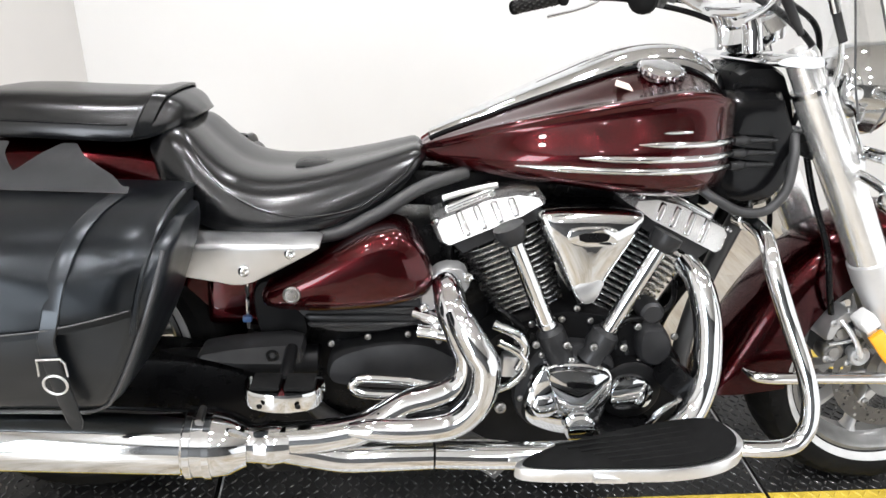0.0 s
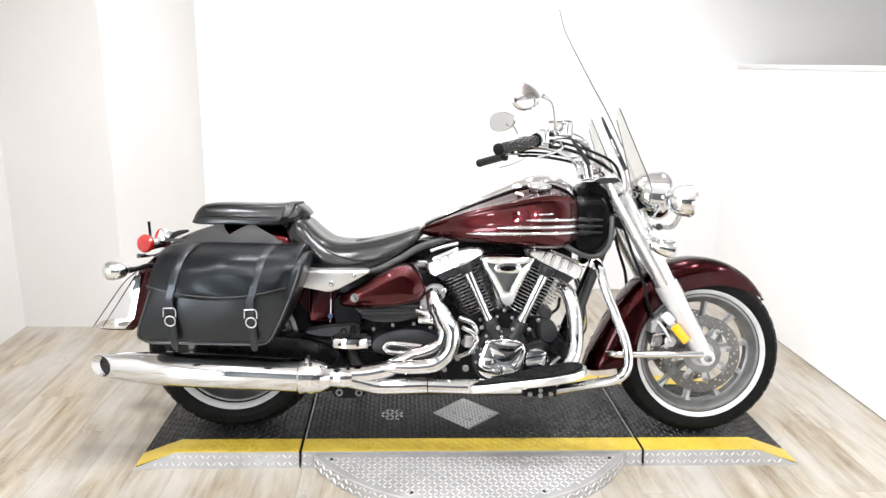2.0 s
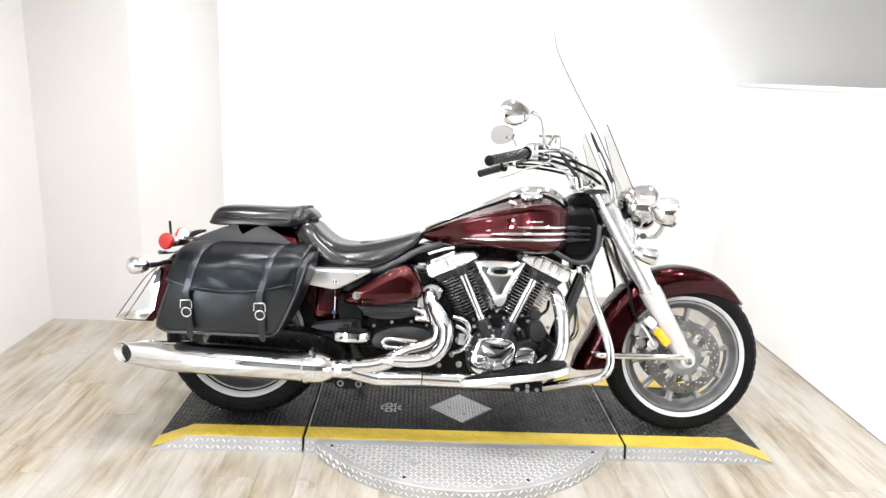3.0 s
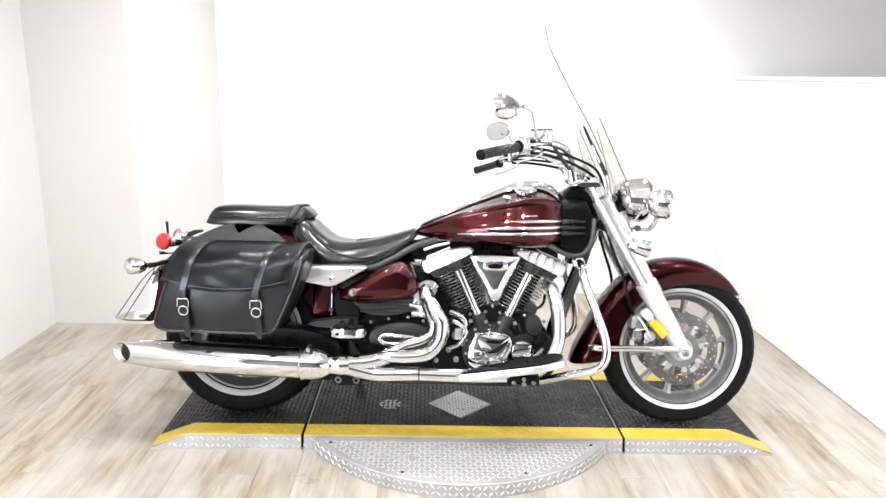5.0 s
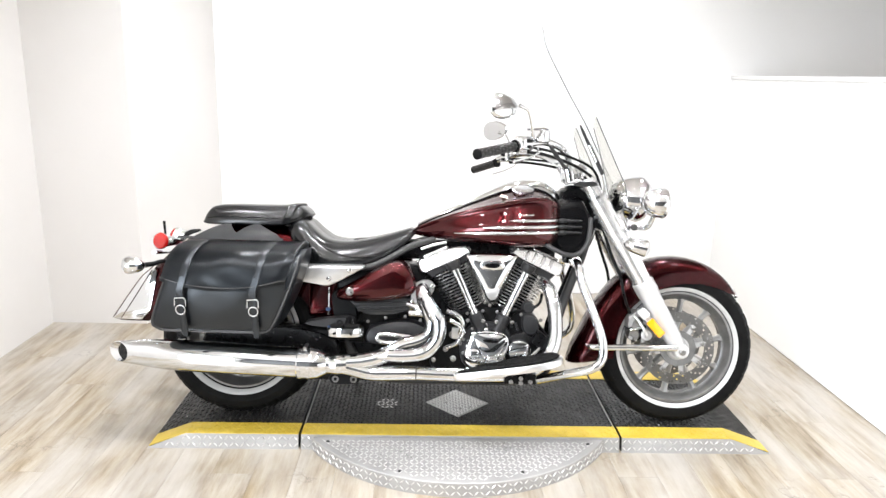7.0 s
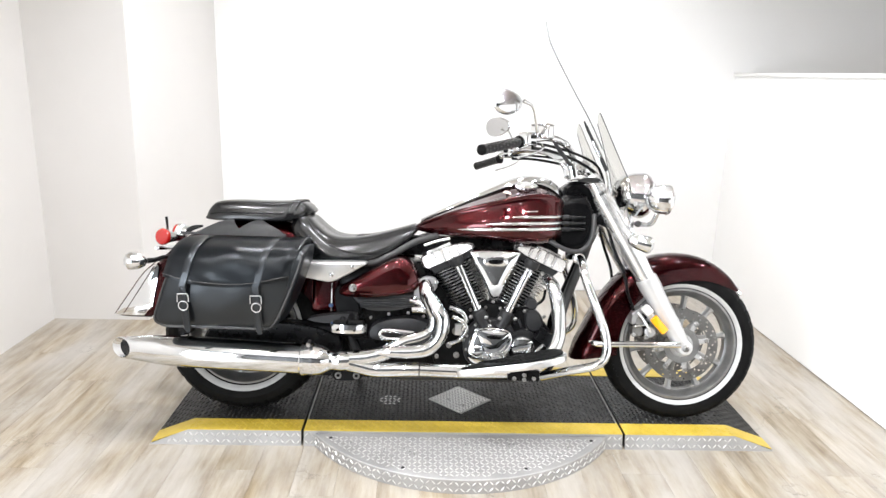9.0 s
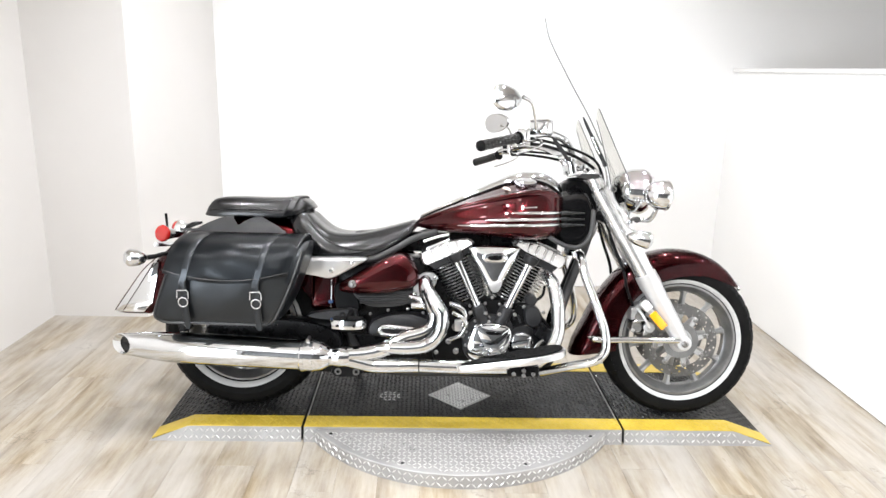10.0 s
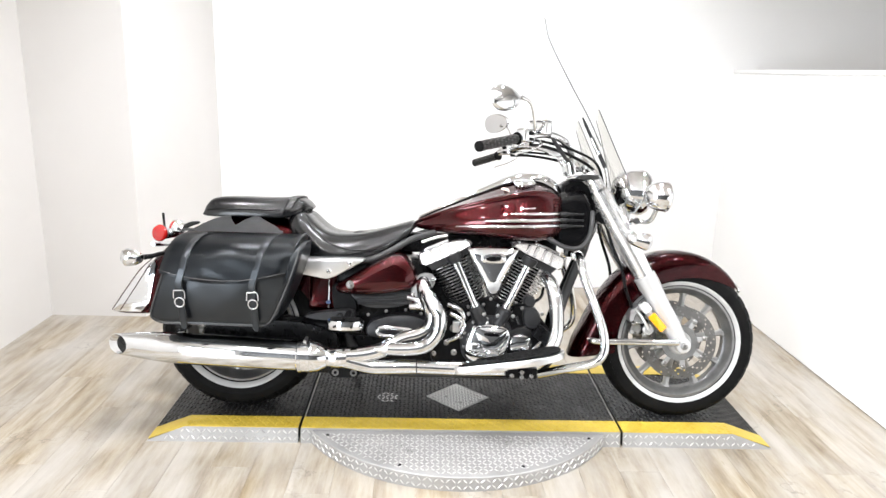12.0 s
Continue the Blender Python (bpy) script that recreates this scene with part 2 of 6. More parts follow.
YELLOW = varied("yellow_line_paint", (0.52, 0.37, 0.035), (0.66, 0.49, 0.075), (0.36, 0.5), scale=11, grain=150, strength=0.15)
BLUE = base_material("blue_plastic", (0.03, 0.08, 0.2), 0.4)
DIFFUSER = emitter("lamp_diffuser", (1, 0.97, 0.93), 6.0)


# ---- mesh tools ----
def part(name, bm, mat, parent=None, label="", sharp=38, flat=False):
    me = bpy.data.meshes.new(name)
    bmesh.ops.recalc_face_normals(bm, faces=bm.faces)
    bm.to_mesh(me)
    bm.free()
    me.materials.append(mat)
    if not flat:
        me.shade_smooth()
        me.set_sharp_from_angle(angle=radians(sharp))
    ob = new(name, me)
    if parent is not None:
        ob.parent = parent
    return tagged(ob, label)


def thing(name, m, label, category, group="", kind=""):
    ob = new(name)
    ob.empty_display_size = 0.05
    ob.matrix_basis = m
    return tagged(ob, label, category, group, kind)


def box(lo, hi, bevel=0.0, segments=2, m=None):
    bm = bmesh.new()
    c = [(a + b) / 2 for a, b in zip(lo, hi)]
    s = [abs(b - a) for a, b in zip(lo, hi)]
    bmesh.ops.create_cube(bm, size=1, matrix=Matrix.Translation(c) @ Matrix.Diagonal((*s, 1)))
    if bevel:
        bmesh.ops.bevel(bm, geom=bm.edges[:], offset=bevel, segments=segments, profile=0.6, affect="EDGES", clamp_overlap=True)
    if m is not None:
        bm.transform(m)
    return bm


def rings_to_bm(rings, closed=True, cap=True):
    """Joins rings of points, each of the same count, into a skin."""
    bm = bmesh.new()
    vs = [[bm.verts.new(p) for p in r] for r in rings]
    n = len(rings[0])
    for a, b in zip(vs, vs[1:]):
        for i in range(n if closed else n - 1):
            j = (i + 1) % n
            bm.faces.new((a[i], a[j], b[j], b[i]))
    if cap and closed:
        bm.faces.new(vs[0][::-1])
        bm.faces.new(vs[-1])
    return bm


def spline(points, per=8, closed=False):
    """A smooth Catmull-Rom line through the points."""
    p = [np.array(q, float) for q in points]
    n = len(p)
    out = []
    for i in range(n if closed else n - 1):
        if closed:
            a, b, c, d = p[i - 1], p[i], p[(i + 1) % n], p[(i + 2) % n]
        else:
            b, c = p[i], p[i + 1]
            a = p[i - 1] if i else 2 * b - c
            d = p[i + 2] if i + 2 < n else 2 * c - b
        for k in range(per):
            t = k / per
            out.append(0.5 * (2 * b + (c - a) * t + (2 * a - 5 * b + 4 * c - d) * t * t + (3 * b - a - 3 * c + d) * t ** 3))
    if not closed:
        out.append(p[-1])
    return out


def tube(points, radius, sides=14, per=8, smooth=True, squash=1.0):
    """A round bar swept along a line; radius is one number or one for each point."""
    radii = radius if isinstance(radius, (list, tuple)) else [radius] * len(points)
    if smooth and len(points) > 2:
        line = spline([(*p, r) for p, r in zip(points, radii)], per)
        pts, rad = [Vector(q[:3]) for q in line], [float(max(q[3], 1e-4)) for q in line]
    else:
        pts, rad = [Vector(q) for q in points], [float(r) for r in radii]
    rings = []
    up = None
    for i, q in enumerate(pts):
        d = (pts[min(i + 1, len(pts) - 1)] - pts[max(i - 1, 0)]).normalized()
        if up is None:
            up = d.orthogonal().normalized()
        up = (up - d * up.dot(d)).normalized()
        side = d.cross(up)
        rings.append([q + rad[i] * (math.cos(a) * up + squash * math.sin(a) * side) for a in [2 * math.pi * k / sides for k in range(sides)]])
    return rings_to_bm(rings)


def lathe(profile, start, axis, sides=32, cap=True):
    """Turns (distance along the axis, radius) pairs round an axis."""
    a = Vector(axis).normalized()
    u = a.orthogonal().normalized()
    w = a.cross(u)
    s = Vector(start)
    rings = [[s + a * d + max(r, 1e-4) * (math.cos(t) * u + math.sin(t) * w) for t in [2 * math.pi * k / sides for k in range(sides)]] for d, r in profile]
    return rings_to_bm(rings, cap=cap)


def rounded(poly, rounds=2):
    """Cuts the corners of a closed outline."""
    for _ in range(rounds):
        poly = [q for a, b in zip(poly, poly[1:] + poly[:1]) for q in ((0.78 * a[0] + 0.22 * b[0], 0.78 * a[1] + 0.22 * b[1]), (0.22 * a[0] + 0.78 * b[0], 0.22 * a[1] + 0.78 * b[1]))]
    return poly


def pillow(poly, profile, rounds=2):
    """A raised plate with the outline poly (x, z): profile lists (scale, y) from its back to its front."""
    p = rounded(list(poly), rounds)
    cx, cz = sum(q[0] for q in p) / len(p), sum(q[1] for q in p) / len(p)
    return rings_to_bm([[(cx + s * (q[0] - cx), y, cz + s * (q[1] - cz)) for q in p] for s, y in profile])


def smooth_at(xs, ys, x):
    """A smooth curve through (xs, ys), read at x."""
    i = int(np.clip(np.searchsorted(xs, x) - 1, 0, len(xs) - 2))
    t = (x - xs[i]) / (xs[i + 1] - xs[i])
    def slope(k):
        if k == 0 or k == len(xs) - 1:
            k2 = min(max(k, 1), len(xs) - 1)
            return (ys[k2] - ys[k2 - 1]) / (xs[k2] - xs[k2 - 1])
        return (ys[k + 1] - ys[k - 1]) / (xs[k + 1] - xs[k - 1])
    h = xs[i + 1] - xs[i]
    return ((2 * t ** 3 - 3 * t * t + 1) * ys[i] + (t ** 3 - 2 * t * t + t) * h * slope(i) + (3 * t * t - 2 * t ** 3) * ys[i + 1] + (t ** 3 - t * t) * h * slope(i + 1))


def pick(bm_list):
    """Joins several meshes of one part into one."""
    out = bmesh.new()
    for b in bm_list:
        me = bpy.data.meshes.new("tmp")
        b.to_mesh(me)
        b.free()
        out.from_mesh(me)
        bpy.data.meshes.remove(me)
    return out


def mirrored(make):
    """Calls make(side) for the far side (1) and the near side (-1)."""
    for side in (-1, 1):
        make(side)


# ---- the room ----
LEFT, RIGHT, BACK, FRONT = -2.26, 1.872, 1.62, -5.2
PIER_X, PIER_Y, SPLAY_X = -1.72, 0.87, -1.47
LEDGE = 1.492
FAR_X = 3.3


def structure(name, bm, mat, label, category):
    return tagged(part(name, bm, mat), label, category, kind="structure")


structure("subfloor", box((LEFT - 0.3, FRONT - 0.2, -0.15), (FAR_X + 0.2, BACK + 0.3, -0.0075)), SUBFLOOR, "dark floor slab under the planks", "floor")
floor = tagged(new("floor"), "worn grey-brown oak plank floor", "floor", kind="structure")
structure("wall_back", box((SPLAY_X + 0.0005, BACK, -0.006), (FAR_X + 0.15, BACK + 0.15, CEILING)), WALL, "bright white painted back wall", "wall")
wy0, wy1, wz0, wz1 = WINDOW
structure("wall_left", pick([box((LEFT - 0.15, FRONT, -0.006), (LEFT, wy0, CEILING)), box((LEFT - 0.15, wy1, -0.006), (LEFT, PIER_Y, CEILING)), box((LEFT - 0.15, wy0, -0.006), (LEFT, wy1, wz0)), box((LEFT - 0.15, wy0, wz1), (LEFT, wy1, CEILING))]), SIDEWALL, "off-white side wall with its dimmer light in the colour, and a tall shop window", "wall")


def pier():
    """The projecting corner: its face towards the motorcycle splays out to meet the back wall."""
    plan = [(LEFT - 0.15, PIER_Y), (PIER_X - 0.004, PIER_Y), (PIER_X, PIER_Y + 0.004), (SPLAY_X, BACK), (SPLAY_X, BACK + 0.15), (LEFT - 0.15, BACK + 0.15)]
    return rings_to_bm([[(px, py, z) for px, py in plan] for z in (-0.006, CEILING)])


structure("wall_pier", pier(), SIDEWALL, "off-white projecting wall corner with its dimmer light in the colour", "wall")
structure("wall_right_low", box((RIGHT, FRONT, 0.005), (RIGHT + 0.11, BACK, LEDGE - 0.022)), WALL, "half-height white partition wall", "wall")
structure("ledge_trim", box((RIGHT - 0.012, FRONT, LEDGE - 0.022), (RIGHT + 0.125, BACK - 0.002, LEDGE), 0.004), TRIM, "thin white cap along the half-height wall", "trim")
structure("wall_right_far", box((FAR_X, FRONT, -0.006), (FAR_X + 0.15, BACK, CEILING)), GREYWALL, "beige-grey wall beyond the partition", "wall")
structure("wall_front", box((LEFT - 0.15, FRONT - 0.15, -0.006), (FAR_X + 0.15, FRONT, CEILING)), DARKWALL, "dark shop wall facing the motorcycle", "wall")
win = tagged(new("window_1"), "tall shop window with daylight", "window", kind="structure")
part("window_frame", pick([box((LEFT - 0.1, wy0, wz0), (LEFT - 0.02, wy0 + 0.05, wz1)), box((LEFT - 0.1, wy1 - 0.05, wz0), (LEFT - 0.02, wy1, wz1)), box((LEFT - 0.1, wy0 + 0.05, wz0), (LEFT - 0.02, wy1 - 0.05, wz0 + 0.05)), box((LEFT - 0.1, wy0 + 0.05, wz1 - 0.05), (LEFT - 0.02, wy1 - 0.05, wz1))]), TRIM, win)
part("pane", box((LEFT - 0.065, wy0 + 0.05, wz0 + 0.05), (LEFT - 0.057, wy1 - 0.05, wz1 - 0.05)), GLASS, win).visible_shadow = False
structure("ceiling", box((LEFT - 0.3, FRONT - 0.2, CEILING), (FAR_X + 0.3, BACK + 0.3, CEILING + 0.12)), CEIL, "pale beige ceiling with recessed round lamps", "ceiling")


def recessed_light(x, y):
    t = thing("recessed_light", pose(x, y, CEILING), "round white recessed ceiling light, lit", "ceiling light", "ceiling lights")
    part("rim", lathe([(0, 0.10), (0.012, 0.115), (0.016, 0.112), (0.014, 0.092), (0, 0.090)], (0, 0, 0.0), (0, 0, -1), 24, cap=False), TRIM, t)
    part("diffuser", lathe([(0.0, 0.09), (0.006, 0.088), (0.008, 0.02)], (0, 0, 0), (0, 0, -1), 24), DIFFUSER, t)


for lx, ly in LAMPS:
    recessed_light(lx, ly)

# floor planks: rows run away from the viewer, the end joints staggered
PLANK_W, PLANK_L, GAP = 0.152, 1.22, 0.0005
plank_meshes = []


def plank_mesh(length):
    for ln, me in plank_meshes:
        if abs(ln - length) < 0.002:
            return me
    ob = part("plank", box((-PLANK_W / 2 + GAP / 2, -length / 2 + GAP / 2, -0.0075), (PLANK_W / 2 - GAP / 2, length / 2 - GAP / 2, 0), 0.0005, 1), PLANK, floor, flat=True)
    me = ob.data
    bpy.data.objects.remove(ob)
    plank_meshes.append((length, me))
    return me


offsets = (0.0, 0.61, 0.28, 0.93, 0.45)
row = 0
x = LEFT + PLANK_W / 2
while x < FAR_X:
    y = -3.9 - offsets[row % 5]
    while y < BACK:
        top = min(y + PLANK_L, BACK)
        y0 = max(y, -3.9)
        if top - y0 > 0.05:
            me = plank_mesh(round(top - y0, 3))
            if not (x < PIER_X - 0.1 and y0 > PIER_Y):
                ob = new("plank", me)
                ob.location = (x, (y0 + top) / 2, 0)
                ob.parent = floor
        y += PLANK_L
    x += PLANK_W
    row += 1
tagged(part("plank_rest", box((LEFT, FRONT, -0.0075), (FAR_X, -3.902, 0)), PLANK, floor), "", "", "", "stuff")

# ---- platform under the motorcycle ----
TOP = 0.0605
Y_NEAR, Y_FAR, Y_FOOT = -0.503, 0.14, -0.515
BAND = 0.088
DIV_L, DIV_R = -0.597, 0.682


def treads(x0, x1, y0, y1, place, pitch=0.0185, long=0.0108, wide=0.0029, tall=0.0026, keep=None):
    """Raised lozenges of a tread plate, turned by turns; place maps (u, v, height) to the plate."""
    bm = bmesh.new()
    nx, ny = int((x1 - x0) / pitch), int((y1 - y0) / pitch)
    for i in range(nx):
        for j in range(ny):
            u, v = x0 + (i + 0.5) * (x1 - x0) / nx, y0 + (j + 0.5) * (y1 - y0) / ny
            if keep and not keep(u, v):
                continue
            d = 0.785 if (i + j) % 2 else -0.785
            c, s = math.cos(d), math.sin(d)
            def q(a, b, h):
                return bm.verts.new(place(u + a * c - b * s, v + a * s + b * c, h))
            e0, e1, s0, s1 = q(-long, 0, 0), q(long, 0, 0), q(0, wide, 0), q(0, -wide, 0)
            r0, r1 = q(-long * 0.55, 0, tall), q(long * 0.55, 0, tall)
            bm.faces.new((e0, s1, r0)), bm.faces.new((e0, r0, s0)), bm.faces.new((e1, r1, s1)), bm.faces.new((e1, s0, r1))
            bm.faces.new((s1, r1, r0)), bm.faces.new((s0, r0, r1))
    return bm


def flat_at(z):
    return lambda u, v, h: (u, v, z + h)


def face_at(y):
    """The apron: it leans out a little towards its foot."""
    return lambda u, v, h: (u, y + (Y_FOOT - y) * (1 - v / TOP) - h, v + 0.25 * h)


def apron(xs_zs):
    """The leaning edge plate under an outline of (x, top) pairs."""
    def q(x, z, back):
        return (x, Y_NEAR + (Y_FOOT - Y_NEAR) * (1 - z / TOP) + back, z)
    rings = [[q(x, 0, 0), q(x, z, 0), q(x, z, 0.0028), q(x, 0, 0.0028)] for x, z in xs_zs]
    return rings_to_bm(rings)


def slope_at(xa, xb):
    """The sloping end of a ramp: from the top at xa down to the floor at xb."""
    return lambda u, v, h: (u, v, TOP * (xb - u) / (xb - xa) + 0.004 * (u - xa) / (xb - xa) + h)


def in_diamond(u, v):
    return abs(u - 0.037) / 0.137 + abs(v + 0.215) / 0.13 < 1


def stuff(ob):
    return tagged(ob, kind="stuff")


def centre_plate():
    t = thing("lift_plate", pose(0, 0, 0), "black tread-plate platform section with yellow painted edges", "platform", "platform sections")
    a, b = DIV_L + 0.005, DIV_R - 0.005
    part("deck", box((a, Y_NEAR + 0.003, 0), (b, Y_FAR, TOP - 0.002), 0.002), MATBLACK, t)
    part("skirt", apron([(a, TOP - 0.001), (b, TOP - 0.001)]), PLATE, t, "bare aluminium edge")
    part("yellow_band", box((a, Y_NEAR, TOP - 0.002), (b, Y_NEAR + BAND, TOP + 0.0012)), YELLOW, t, "scuffed yellow edge line")
    part("yellow_band", box((a, Y_FAR - BAND, TOP - 0.002), (b, Y_FAR, TOP + 0.0012)), YELLOW, t, "scuffed yellow edge line")
    stuff(part("tread", treads(a, b, Y_NEAR + BAND, Y_FAR - BAND, flat_at(TOP - 0.002), keep=lambda u, v: not in_diamond(u, v) and math.hypot((u + 0.265) / 0.05, (v + 0.225) / 0.042) >= 1), TREADBLACK, t, flat=True))
    stuff(part("yellow_tread", treads(a, b, Y_NEAR, Y_NEAR + BAND, flat_at(TOP + 0.0012)), YELLOW, t, flat=True))
    stuff(part("skirt_tread", treads(a, b, 0.002, TOP - 0.002, face_at(Y_NEAR), pitch=0.0205, long=0.0118, wide=0.0028), TREADMETAL, t, flat=True))
    bm = bmesh.new()
    c = [bm.verts.new((0.037 + dx, -0.215 + dy, TOP + 0.0008)) for dx, dy in ((-0.137, 0), (0, -0.13), (0.137, 0), (0, 0.13))]
    bm.faces.new(c)
    ext = bmesh.ops.extrude_face_region(bm, geom=bm.faces[:])
    bmesh.ops.translate(bm, verts=[v for v in ext["geom"] if isinstance(v, bmesh.types.BMVert)], vec=(0, 0, -0.004))
    stuff(part("worn_tread", treads(-0.33, -0.20, -0.27, -0.18, flat_at(TOP - 0.002), keep=lambda u, v: math.hypot((u + 0.265) / 0.05, (v + 0.225) / 0.042) < 1), TREADMETAL, t, "small patch worn to bare metal", flat=True))
    # Thin pale strips stand in for the highlight along the divider edges.
    for x0 in (a, b - 0.004):
        part("edge_highlight", box((x0, Y_NEAR + BAND, TOP - 0.002), (x0 + 0.004, Y_FAR - BAND, TOP + 0.0012)), PLATE, t, "bright strip added for the edge highlight")
    dia = part("diamond", bm, PLATE, t, "bare metal diamond left unpainted", flat=True)
    stuff(part("diamond_tread", treads(-0.11, 0.19, -0.36, -0.07, flat_at(TOP + 0.0008), pitch=0.0125, long=0.0082, wide=0.0026, keep=lambda u, v: abs(u - 0.037) / 0.13 + abs(v + 0.215) / 0.123 < 1), TREADMETAL, dia, flat=True))


def end_plate(xin, xmid, xout):
    """A platform section whose outer end slopes down to the floor."""
    t = thing("lift_ramp", pose(0, 0, 0), "black tread-plate ramp section with yellow painted edges", "platform", "platform sections")
    s = 1 if xout > xin else -1
    place = slope_at(xmid, xout)
    def wedge(y0, y1, lift, drop=None):
        bm = bmesh.new()
        prof = [(xin, TOP + lift), (xmid, TOP + lift), (xout, 0.004 + lift), (xout + s * 0.002, 0), (xin, 0)] if drop is None else [(xin, TOP + lift), (xmid, TOP + lift), (xout, 0.004 + lift), (xout, 0.004 + lift - drop), (xmid, TOP + lift - drop), (xin, TOP + lift - drop)]
        a = [bm.verts.new((px, y0, pz)) for px, pz in prof]
        b = [bm.verts.new((px, y1, pz)) for px, pz in prof]
        n = len(prof)
        for i in range(n):
            bm.faces.new((a[i], a[(i + 1) % n], b[(i + 1) % n], b[i]))
        bm.faces.new(a[::-1]), bm.faces.new(b)
        return bm
    part("deck", wedge(Y_NEAR + 0.003, Y_FAR, -0.002), MATBLACK, t)
    part("skirt", apron([(xin, TOP - 0.0015), (xmid, TOP - 0.0015), (xout, 0.003)]), PLATE, t, "bare aluminium edge")
    part("yellow_band", wedge(Y_NEAR, Y_NEAR + BAND, 0.0012, 0.003), YELLOW, t, "scuffed yellow edge line")
    part("yellow_band", wedge(Y_FAR - BAND, Y_FAR, 0.0012, 0.003), YELLOW, t, "scuffed yellow edge line")
    lo, hi = min(xin, xmid), max(xin, xmid)
    lo2, hi2 = min(xout, xmid), max(xout, xmid)
    stuff(part("tread", treads(lo, hi, Y_NEAR + BAND, Y_FAR - BAND, flat_at(TOP - 0.002)), TREADBLACK, t, flat=True))
    stuff(part("ramp_tread", treads(lo2, hi2, Y_NEAR + BAND, Y_FAR - BAND, place), TREADBLACK, t, flat=True))
    stuff(part("yellow_tread", treads(lo, hi, Y_NEAR, Y_NEAR + BAND, flat_at(TOP + 0.0012)), YELLOW, t, flat=True))
    stuff(part("skirt_tread", treads(lo2 if s < 0 else lo, hi if s < 0 else hi2, 0.003, TOP - 0.004, face_at(Y_NEAR), pitch=0.0205, long=0.0118, wide=0.0028,
                                     keep=lambda u, v: v + 0.012 < place(u, 0, 0)[2] or abs(u - xin) < abs(xmid - xin)), TREADMETAL, t, flat=True))


centre_plate()
end_plate(DIV_L - 0.005, -1.045, -1.19)
end_plate(DIV_R + 0.005, 1.13, 1.29)


def turntable():
    """The round rim of the turning plate that shows in front of the platform."""
    t = thing("turntable_plate", pose(0, 0, 0), "round bare aluminium tread-plate turntable on the floor", "turntable")
    cx, cy, r, z = 0.03, -0.143, 0.687, TOP - 0.004
    edge = Y_FOOT - 0.0015
    a0 = math.acos((cy - edge) / r)
    arc = [(cx + r * math.sin(a), cy - r * math.cos(a)) for a in np.linspace(-a0, a0, 72)]
    bm = bmesh.new()
    lo = [bm.verts.new((px, py, 0)) for px, py in arc]
    mid = [bm.verts.new((px, py, z - 0.003)) for px, py in arc]
    hi = [bm.verts.new((cx + (px - cx) * 0.996, cy + (py - cy) * 0.996, z)) for px, py in arc]
    for k in range(len(arc) - 1):
        bm.faces.new((lo[k], lo[k + 1], mid[k + 1], mid[k]))
        bm.faces.new((mid[k], mid[k + 1], hi[k + 1], hi[k]))
    bm.faces.new(hi), bm.faces.new(lo[::-1]), bm.faces.new((lo[0], mid[0], hi[0], hi[-1], mid[-1], lo[-1]))
    part("disc", bm, PLATE, t)
    stuff(part("tread", treads(cx - r, cx + r, cy - r, edge, flat_at(z), pitch=0.0190, long=0.0112, wide=0.0026, tall=0.0020, keep=lambda u, v: math.hypot(u - cx, v - cy) < r - 0.022 and v < edge - 0.014), TREADMETAL, t, flat=True))
    def rim(u, v, h):
        a = u / r
        return (cx + (r + h) * math.sin(a), cy - (r + h) * math.cos(a), v)
    stuff(part("rim_tread", treads(-a0 * r, a0 * r, 0.002, z - 0.004, rim, pitch=0.0205, long=0.0118, wide=0.0028), TREADMETAL, t, flat=True))
    for a in (-a0 + 0.1, -0.35, 0.35, a0 - 0.1):
        part("screw", lathe([(0, 0.007), (0.002, 0.006), (0.0025, 0.002)], (cx + (r - 0.035) * math.sin(a), cy - (r - 0.035) * math.cos(a), z), (0, 0, 1), 10), CASTING, t)


turntable()

# ---- the motorcycle, in its own metres: x forward, y to its left, z up from the deck; it leans on its stand ----
BIKE = pose(0, -0.30, 0.073, -10, 0, -2)
bike = thing("motorcycle", BIKE, "dark maroon touring cruiser motorcycle with chrome engine, leaning on its stand", "motorcycle")
FRONT_AXLE, REAR_AXLE = Vector((0.93, -0.012, 0.306)), Vector((-0.862, -0.022, 0.3175))


def torus(center, axis, big, small, sides=40, ring=8):
    """A round ring."""
    a = Vector(axis).normalized()
    u = a.orthogonal().normalized()
    w = a.cross(u)
    rings = []
    for k in range(sides + 1):
        t = 2 * math.pi * k / sides
        d = math.cos(t) * u + math.sin(t) * w
        rings.append([Vector(center) + d * (big + small * math.cos(s)) + a * small * math.sin(s) for s in [2 * math.pi * j / ring for j in range(ring)]])
    return rings_to_bm(rings, cap=False)


def bolt(parent, x, y, z, r=0.008, mat=None, axis=(0, -1, 0), name="bolt"):
    return part(name, lathe([(0, r), (0.6 * r, r), (0.85 * r, 0.75 * r), (0.9 * r, 0.45 * r), (0.5 * r, 0.4 * r)], (x, y, z), axis, 12), mat or CHROME, parent)


